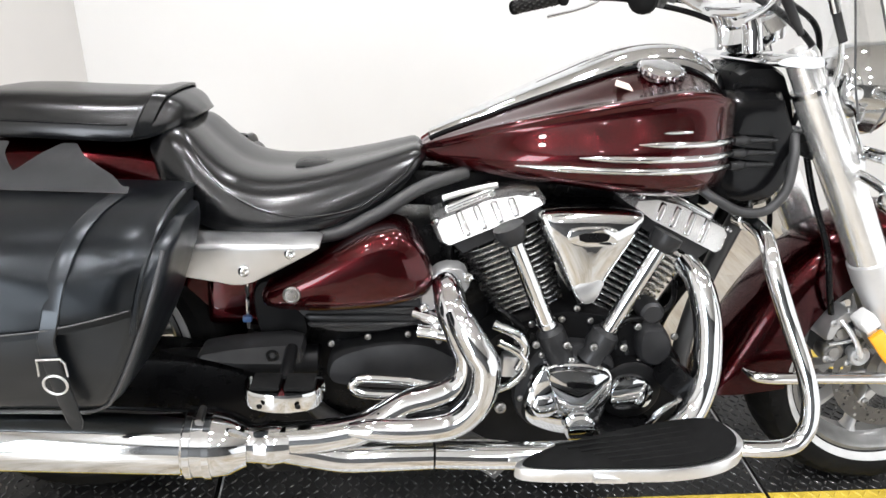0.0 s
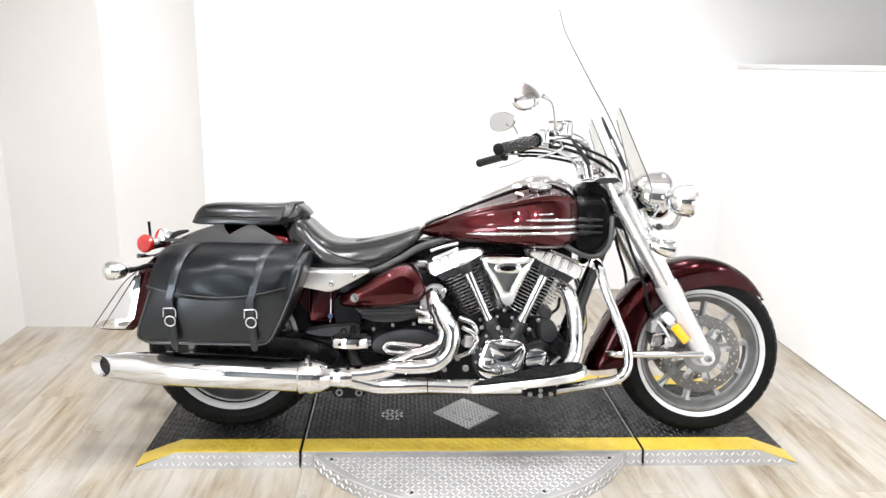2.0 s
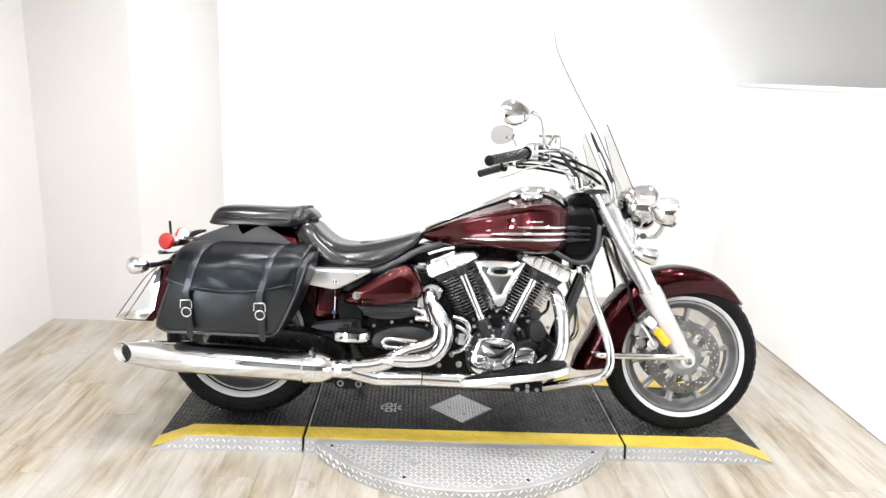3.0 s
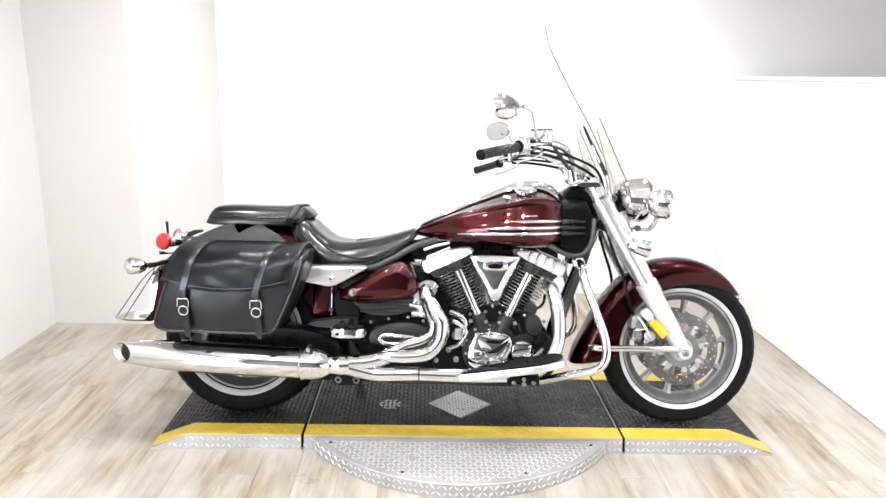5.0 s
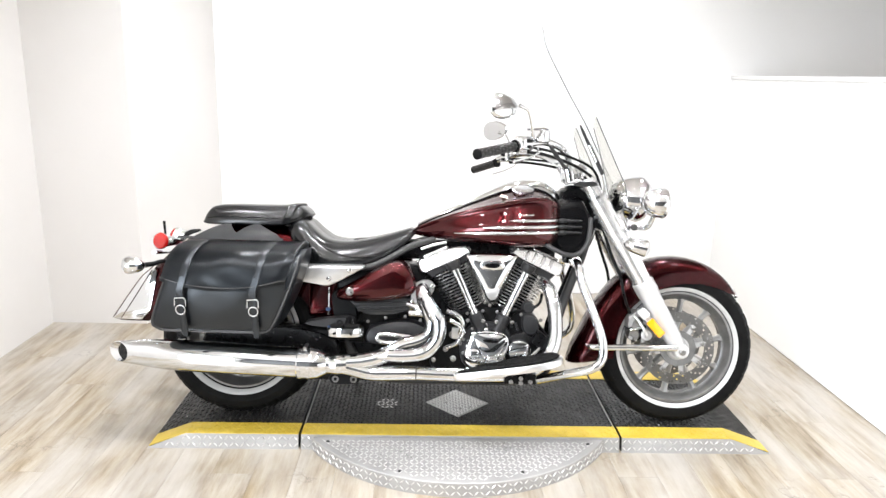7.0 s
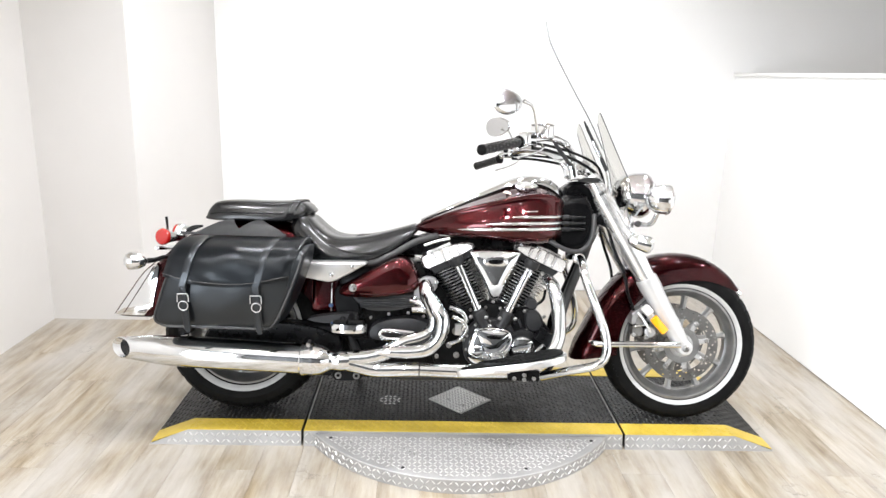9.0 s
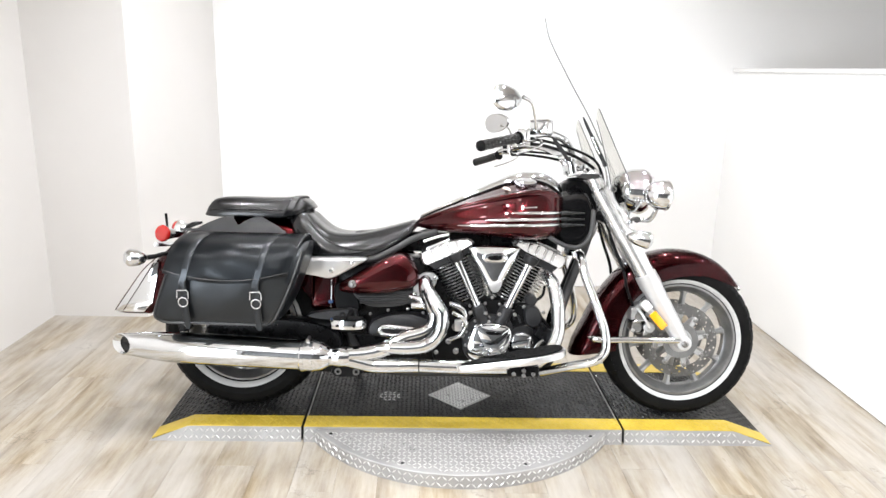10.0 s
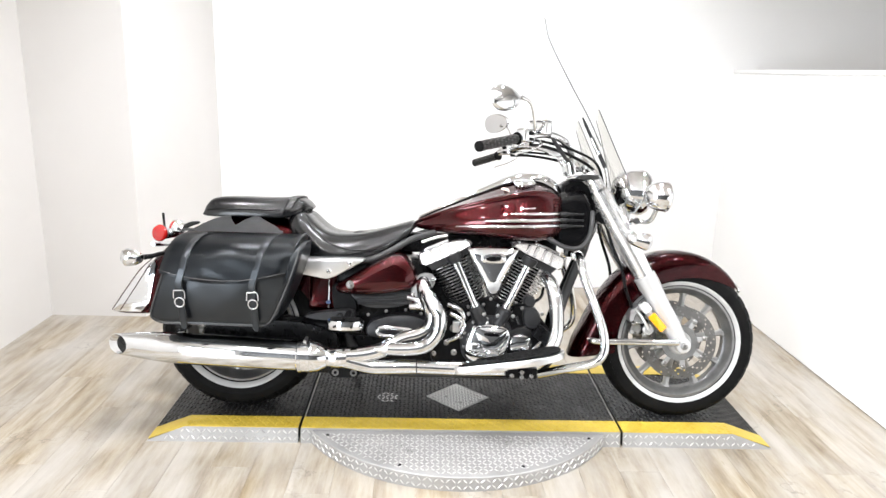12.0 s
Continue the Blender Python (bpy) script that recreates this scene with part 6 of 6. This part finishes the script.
def exhaust():
    flange = part("exhaust", tube([(-0.118, -0.180, 0.540), (-0.116, -0.228, 0.533), (-0.110, -0.264, 0.508), (-0.092, -0.282, 0.468), (-0.077, -0.286, 0.425), (-0.083, -0.288, 0.384), (-0.105, -0.290, 0.360), (-0.140, -0.292, 0.345), (-0.19, -0.295, 0.330), (-0.26, -0.303, 0.290), (-0.33, -0.302, 0.270), (-0.40, -0.300, 0.262)], [0.026, 0.029, 0.030, 0.029, 0.028, 0.028, 0.027, 0.027, 0.027, 0.029, 0.031, 0.032], 22), CHROME, bike, "chrome two-into-one exhaust system")
    part("heat_shield", tube([(-0.106, -0.286, 0.518), (-0.092, -0.304, 0.496), (-0.070, -0.319, 0.462), (-0.050, -0.326, 0.425), (-0.058, -0.328, 0.362), (-0.100, -0.328, 0.315), (-0.165, -0.326, 0.300), (-0.24, -0.324, 0.298), (-0.29, -0.322, 0.296)], [0.020, 0.0255, 0.027, 0.027, 0.027, 0.0265, 0.025, 0.022, 0.012], 18), CHROME, flange)
    # Black tube laid in as the shade between pipe and heat shield.
    part("shield_gap_shade", tube([(-0.112, -0.296, 0.490), (-0.096, -0.310, 0.460), (-0.077, -0.318, 0.424), (-0.083, -0.320, 0.374), (-0.110, -0.320, 0.340), (-0.167, -0.318, 0.327), (-0.24, -0.316, 0.325)], [0.003, 0.0055, 0.006, 0.006, 0.006, 0.0055, 0.003], 8), BLACK, flange, "black strip for the shaded gap behind the heat shield")
    part("port_flange", pillow([(-0.167, 0.495), (-0.158, 0.545), (-0.125, 0.572), (-0.084, 0.570), (-0.070, 0.540), (-0.090, 0.505), (-0.125, 0.495), (-0.151, 0.478)], [(1, -0.17), (1, -0.205), (0.93, -0.212)], 1), SILVER, flange, "silver cast port flange")
    for bx, bz in ((-0.157, 0.490), (-0.079, 0.553)):
        bolt(flange, bx, -0.212, bz, 0.0095, CHROME)
    part("front_header", tube([(0.360, -0.14, 0.575), (0.382, -0.18, 0.540), (0.397, -0.208, 0.480), (0.402, -0.225, 0.42), (0.399, -0.240, 0.36), (0.378, -0.258, 0.305), (0.334, -0.280, 0.262), (0.27, -0.295, 0.238), (0.15, -0.298, 0.228), (0.0, -0.300, 0.226), (-0.13, -0.300, 0.228)], [0.024, 0.026, 0.0275, 0.0275, 0.0275, 0.0275, 0.028, 0.028, 0.027, 0.026, 0.026], 22), CHROME, flange)
    part("joint", tube([(-0.128, -0.3, 0.229), (-0.134, -0.3, 0.229)], [0.0235, 0.0235], 22, smooth=False), BLACK, flange)
    part("rear_header", tube([(-0.134, -0.300, 0.229), (-0.22, -0.300, 0.226), (-0.30, -0.300, 0.224), (-0.36, -0.300, 0.236), (-0.42, -0.300, 0.250)], [0.0275, 0.029, 0.029, 0.03, 0.032], 22), CHROME, flange)
    part("collector", tube([(-0.395, -0.300, 0.256), (-0.43, -0.300, 0.254), (-0.46, -0.300, 0.253), (-0.485, -0.3, 0.254)], [0.036, 0.040, 0.036, 0.038], 24), CHROME, flange)
    ax = [(-0.47, 0.255, 0.040), (-0.50, 0.256, 0.056), (-0.53, 0.257, 0.0615), (-0.575, 0.258, 0.0625), (-0.58, 0.258, 0.0585), (-0.75, 0.262, 0.0595), (-0.95, 0.269, 0.0600), (-1.08, 0.274, 0.0575), (-1.17, 0.277, 0.0505), (-1.243, 0.279, 0.0415), (-1.262, 0.280, 0.0400), (-1.265, 0.280, 0.0370), (-1.255, 0.280, 0.0345), (-1.16, 0.277, 0.0345)]
    bm = lathe([(-0.47 - x, r) for x, z, r in ax], (-0.47, -0.305, 0.255), (-1, 0, 0.0315), 44)
    for v in bm.verts:
        v.co.x -= 1.35 * (v.co.y + 0.305) * min(max((-1.08 - v.co.x) / 0.16, 0), 1)
    muf = part("muffler", bm, CHROME, bike, "long chrome muffler with a slash tip")
    for x in (-0.535, -0.568):
        part("clamp_band", tube([(x - 0.006, -0.305, 0.258), (x + 0.006, -0.305, 0.258)], [0.065, 0.065], 40, smooth=False), CHROME, muf)
    part("clamp_bolt", tube([(-0.55, -0.335, 0.318), (-0.55, -0.30, 0.325)], [0.007, 0.007], 8, smooth=False), STEEL, muf)
    bm = lathe([(0, 0.0343), (0.002, 0.0335)], (-1.235, -0.305, 0.279), (-1, 0, 0), 30)
    for v in bm.verts:
        v.co.x -= 1.35 * (v.co.y + 0.305)
    part("tip_inside", bm, BLACK, muf, "dark tail pipe mouth")
    hb = part("hanger_bracket", pillow([(-0.475, 0.19), (-0.46, 0.205), (-0.36, 0.205), (-0.345, 0.19), (-0.36, 0.168), (-0.46, 0.165)], [(1, -0.20), (1, -0.262), (0.95, -0.268)]), CASTING, bike, "black exhaust hanger")
    for bx in (-0.445, -0.375):
        part("hanger_bolt", torus((bx, -0.268, 0.187), (0, 1, 0), 0.010, 0.0035, 20, 6), STEEL, hb)
    part("hanger_strap", box((-1.05, -0.30, 0.332), (-1.02, -0.20, 0.40), 0.004), BLACK, muf)


exhaust()


def footboard(s):
    """The rider's board: a long drop shape, tilted up to the front, with a black rubber top."""
    out = [(0.006, 0.362), (0.06, 0.386), (0.16, 0.412), (0.27, 0.443), (0.345, 0.447), (0.395, 0.425), (0.412, 0.385), (0.40, 0.335), (0.36, 0.312), (0.25, 0.308), (0.10, 0.316), (0.025, 0.338)]
    outline = rounded(out, 2)
    def slab(k, lo, hi):
        cx, cy = 0.21, 0.372
        return rings_to_bm([[(cx + kk * (x - cx), s * (cy + kk * (y - cy)), 0.2235 + 0.205 * x + h) for x, y in outline] for kk, h in ((k * 0.97, lo), (k, lo + 0.003), (k, hi - 0.002), (k * 0.985, hi))])
    b = part("footboard", slab(1.0, -0.007, 0.019), SATIN, bike, "satin metal footboard with a black rubber mat")
    mat = part("mat", slab(0.935, 0.0185, 0.026), RUBBER, b, "black rubber mat")
    for k in range(6):
        y = 0.325 + 0.016 * k
        part("mat_rib", tube([(0.09 + 0.02 * k, s * y, 0.2235 + 0.205 * (0.09 + 0.02 * k) + 0.0262), (0.33, s * (y + 0.012), 0.2235 + 0.205 * 0.33 + 0.0262)], [0.002, 0.002], 6, smooth=False), RUBBER, mat)
    br = part("board_bracket", box((0.20, min(s * 0.18, s * 0.34), 0.205), (0.32, max(s * 0.18, s * 0.34), 0.245), 0.006, 2), BLACK, b)
    for bx, bz in ((0.225, 0.214), (0.262, 0.228), (0.298, 0.216), (0.262, 0.210)):
        bolt(br, bx, s * 0.34, bz, 0.008, STEEL, (0, s, 0))
    part("wear_tab", box((0.14, min(s * 0.39, s * 0.42), 0.252), (0.20, max(s * 0.39, s * 0.42), 0.264), 0.003, 2), SATIN, b)


mirrored(footboard)


def crash_bar(s):
    b = part("crash_bar", tube([(0.492, s * 0.10, 0.655), (0.490, s * 0.19, 0.642), (0.495, s * 0.240, 0.585), (0.530, s * 0.272, 0.49), (0.556, s * 0.310, 0.41), (0.567, s * 0.328, 0.352), (0.560, s * 0.338, 0.303), (0.525, s * 0.336, 0.270), (0.44, s * 0.285, 0.236), (0.35, s * 0.19, 0.185)], 0.0165, 16), CHROME, bike, "chrome crash bar")
    part("mount", lathe([(0, 0.024), (0.03, 0.022), (0.036, 0.012)], (0.492, s * 0.09, 0.652), (0, s, 0), 16), CHROME, b)


mirrored(crash_bar)
part("kick_stand", tube([(-0.40, 0.13, 0.18), (-0.41, 0.20, 0.09), (-0.42, 0.255, 0.0515), (-0.435, 0.275, 0.0505)], [0.016, 0.014, 0.012, 0.016], 12), BLACK, bike, "black kick stand")


# ---- saddlebag ----
def saddlebag(side):
    t = thing("saddlebag", BIKE @ Matrix.Diagonal((1, -side, 1, 1)), "black leather saddlebag with two buckled straps, hung over the rear fender", "saddlebag", "saddlebags")
    levels = [(0.384, -1.045, -0.690, -0.25, -0.395), (0.395, -1.082, -0.662, -0.235, -0.418), (0.42, -1.098, -0.640, -0.225, -0.430), (0.50, -1.070, -0.600, -0.22, -0.450), (0.60, -1.034, -0.562, -0.22, -0.456), (0.665, -1.014, -0.548, -0.22, -0.430), (0.690, -1.006, -0.548, -0.225, -0.36)]
    rings = []
    for z in np.linspace(0.384, 0.690, 26):
        x0, x1, yi, yo = (smooth_at([l[0] for l in levels], [l[i] for l in levels], z) for i in (1, 2, 3, 4))
        ring = []
        rad = 0.032
        for cx, cy, a0 in ((x1 - rad, yi - rad, 0), (x0 + rad, yi - rad, 90), (x0 + rad, yo + rad, 180), (x1 - rad, yo + rad, 270)):
            for k in range(5):
                a = radians(a0 + 22.5 * k)
                ring.append((cx + rad * math.cos(a), cy + rad * math.sin(a), z))
            nx = {0: (x0 + rad, yi), 90: (x0, yo + rad), 180: (x1 - rad, yo), 270: (x1, yi - rad)}[a0]
            px, py, _ = ring[-1]
            for f in np.linspace(0, 1, 9)[1:-1]:
                bulge = 0.018 * math.sin(math.pi * f) * math.sin(math.pi * min(max((z - 0.39) / 0.3, 0), 1))
                qx, qy = px + f * (nx[0] - px), py + f * (nx[1] - py)
                if a0 == 180:
                    qy -= bulge + 0.004 * math.sin(qx * 31) * math.sin(z * 40)
                ring.append((qx, qy, z))
        rings.append(ring)
    body = part("body", rings_to_bm(rings), LEATHER, t, "black leather bag body")
    path = [(-0.17, 0.708), (-0.24, 0.712), (-0.30, 0.712), (-0.36, 0.704), (-0.42, 0.682), (-0.458, 0.645), (-0.470, 0.606), (-0.475, 0.570), (-0.474, 0.546)]
    xl = [-1.006, -1.010, -1.014, -1.018, -1.022, -1.028, -1.033, -1.037, -1.040]
    xr = [-0.572, -0.570, -0.568, -0.569, -0.572, -0.580, -0.588, -0.594, -0.598]
    fine = spline([(*p, a, b) for p, a, b in zip(path, xl, xr)], 5)
    rings = []
    nv = len(fine)
    for i, (y, z, a, b) in enumerate(fine):
        v = i / (nv - 1)
        ring = []
        for u in np.linspace(0, 1, 33):
            x = a + u * (b - a)
            zz = z + (0.034 * (abs(2 * u - 1) ** 2.2)) * max(0, (v - 0.55) / 0.45)
            yy = y - (0.014 * math.sin(math.pi * u) + 0.010 * (1 - math.cos(2 * math.pi * (x + 0.94) / 0.265)) / 2) * min(1, 2 * v) - 0.007 * math.sin(9 * x + 3 * v) * math.sin(math.pi * v) - 0.0045 * math.sin(23 * x + 5 * v) * v - 0.004 * math.sin(31 * x - 11 * v) * math.sin(math.pi * v)
            e = max(0, (abs(2 * u - 1) - 0.86) / 0.14)
            ring.append((x, yy + 0.012 * e * e * min(1, 1.5 * v), zz - 0.004 * e * e))
        rings.append(ring)
    bm = rings_to_bm(rings, closed=False)
    bmesh.ops.solidify(bm, geom=bm.faces[:], thickness=0.0045)
    part("flap", bm, LEATHER, t, "rounded leather flap")
    hem = [Vector(p) + Vector((0, -0.004, 0.012)) for p in rings[-1]]
    part("hem_stitch", tube(hem, 0.0016, 6, smooth=False), PIPING, t)
    side_rings = []
    for k in range(7):
        f = k / 6
        side_rings.append([(xr_ + 0.004 - 0.012 * f, y_ + 0.016 + 0.03 * f * (y_ + 0.35), z_ - 0.002 + f * (0.600 - z_ + 0.03 * (y_ + 0.46))) for (y_, z_, _, xr_) in fine[4:34]])
    bm = rings_to_bm(side_rings, closed=False)
    bmesh.ops.solidify(bm, geom=bm.faces[:], thickness=0.003)
    part("flap_side", bm, LEATHER, t, "leather side of the flap")
    gusset = [Vector((xr_, y_ + 0.012, z_ + 0.001)) for (y_, z_, _, xr_) in fine[8:]]
    part("flap_corner", tube(gusset, 0.005, 8, smooth=False), LEATHER, t)
    # piping round the outer face
    pip = []
    for l in levels[::-1]:
        pip.append((l[1] + 0.010, l[4] + 0.006, l[0]))
    low = [(x, -0.418, 0.389) for x in np.linspace(-1.04, -0.70, 6)]
    right = [(l[2] - 0.010, l[4] + 0.006, l[0]) for l in levels]
    part("piping", tube(pip[1:-1] + low + right[1:-1], 0.0035, 8, per=4), PIPING, t, "grey piped edge")
    for top_x, bot_x in ((-0.914, -0.972), (-0.655, -0.716)):
        strip = []
        for i, (y, z, a, b) in enumerate(fine[6:]):
            v = i / (nv - 7)
            strip.append((top_x + (bot_x - top_x) * min(1.0, v * 0.86), y - 0.0145 - 0.002 * v, z + 0.002))
        x_end = strip[-1][0]
        for k, (yy, zz) in enumerate(((-0.486, 0.525), (-0.480, 0.500), (-0.474, 0.475), (-0.464, 0.445), (-0.454, 0.412), (-0.447, 0.388), (-0.444, 0.374))):
            strip.append((x_end + 0.001 * k, yy, zz))
        rings = []
        for k, (x, y, z) in enumerate(strip):
            w = 0.0125 if k < len(strip) - 2 else (0.0115 if k == len(strip) - 2 else 0.006)
            rings.append([(x - w, y + 0.002, z), (x - w, y - 0.001, z), (x - w * 0.85, y - 0.0025, z), (x + w * 0.85, y - 0.0025, z), (x + w, y - 0.001, z), (x + w, y + 0.002, z)])
        st = part("strap", rings_to_bm(rings), LEATHER, t, "leather strap with a metal buckle")
        bx = x_end + 0.002
        fr = [(bx - 0.020, -0.486, 0.490), (bx - 0.020, -0.486, 0.506), (bx - 0.019, -0.490, 0.518), (bx + 0.014, -0.490, 0.520), (bx + 0.019, -0.488, 0.512), (bx + 0.020, -0.486, 0.490)]
        part("buckle", tube(fr, 0.0017, 8, smooth=False), SATIN, st, "silver buckle frame")
        part("ring", torus((bx + 0.002, -0.488, 0.477), (0, 1, 0.15), 0.0165, 0.0019, 32, 8), SATIN, st, "silver ring")
    # the leather yoke across the fender, with cut-outs
    rings = []
    for x in np.linspace(-1.045, -0.645, 81):
        left = max(0.0, 1 - max(0, -0.896 - x) / 0.088)
        right = max(0.0, 1 - max(0, x + 0.762) / 0.118)
        notch = 1.0 if not -0.872 < x < -0.786 else 1 - 0.72 * (1 - abs(x + 0.829) / 0.043)
        f = max(0.10, min(left, right, notch))
        col = []
        for k in range(7):
            q = f * k / 6
            col.append((x, float(np.interp(q, [0, 0.25, 0.5, 0.75, 1], [-0.302, -0.278, -0.262, -0.240, -0.190])), float(np.interp(q, [0, 0.25, 0.5, 0.75, 1], [0.717, 0.740, 0.752, 0.764, 0.773]))))
        rings.append(col)
    bm = rings_to_bm(rings, closed=False)
    bmesh.ops.solidify(bm, geom=bm.faces[:], thickness=0.003)
    part("yoke", bm, YOKE, t, "leather yoke with cut-outs over the fender")


saddlebag(-1)
saddlebag(1)
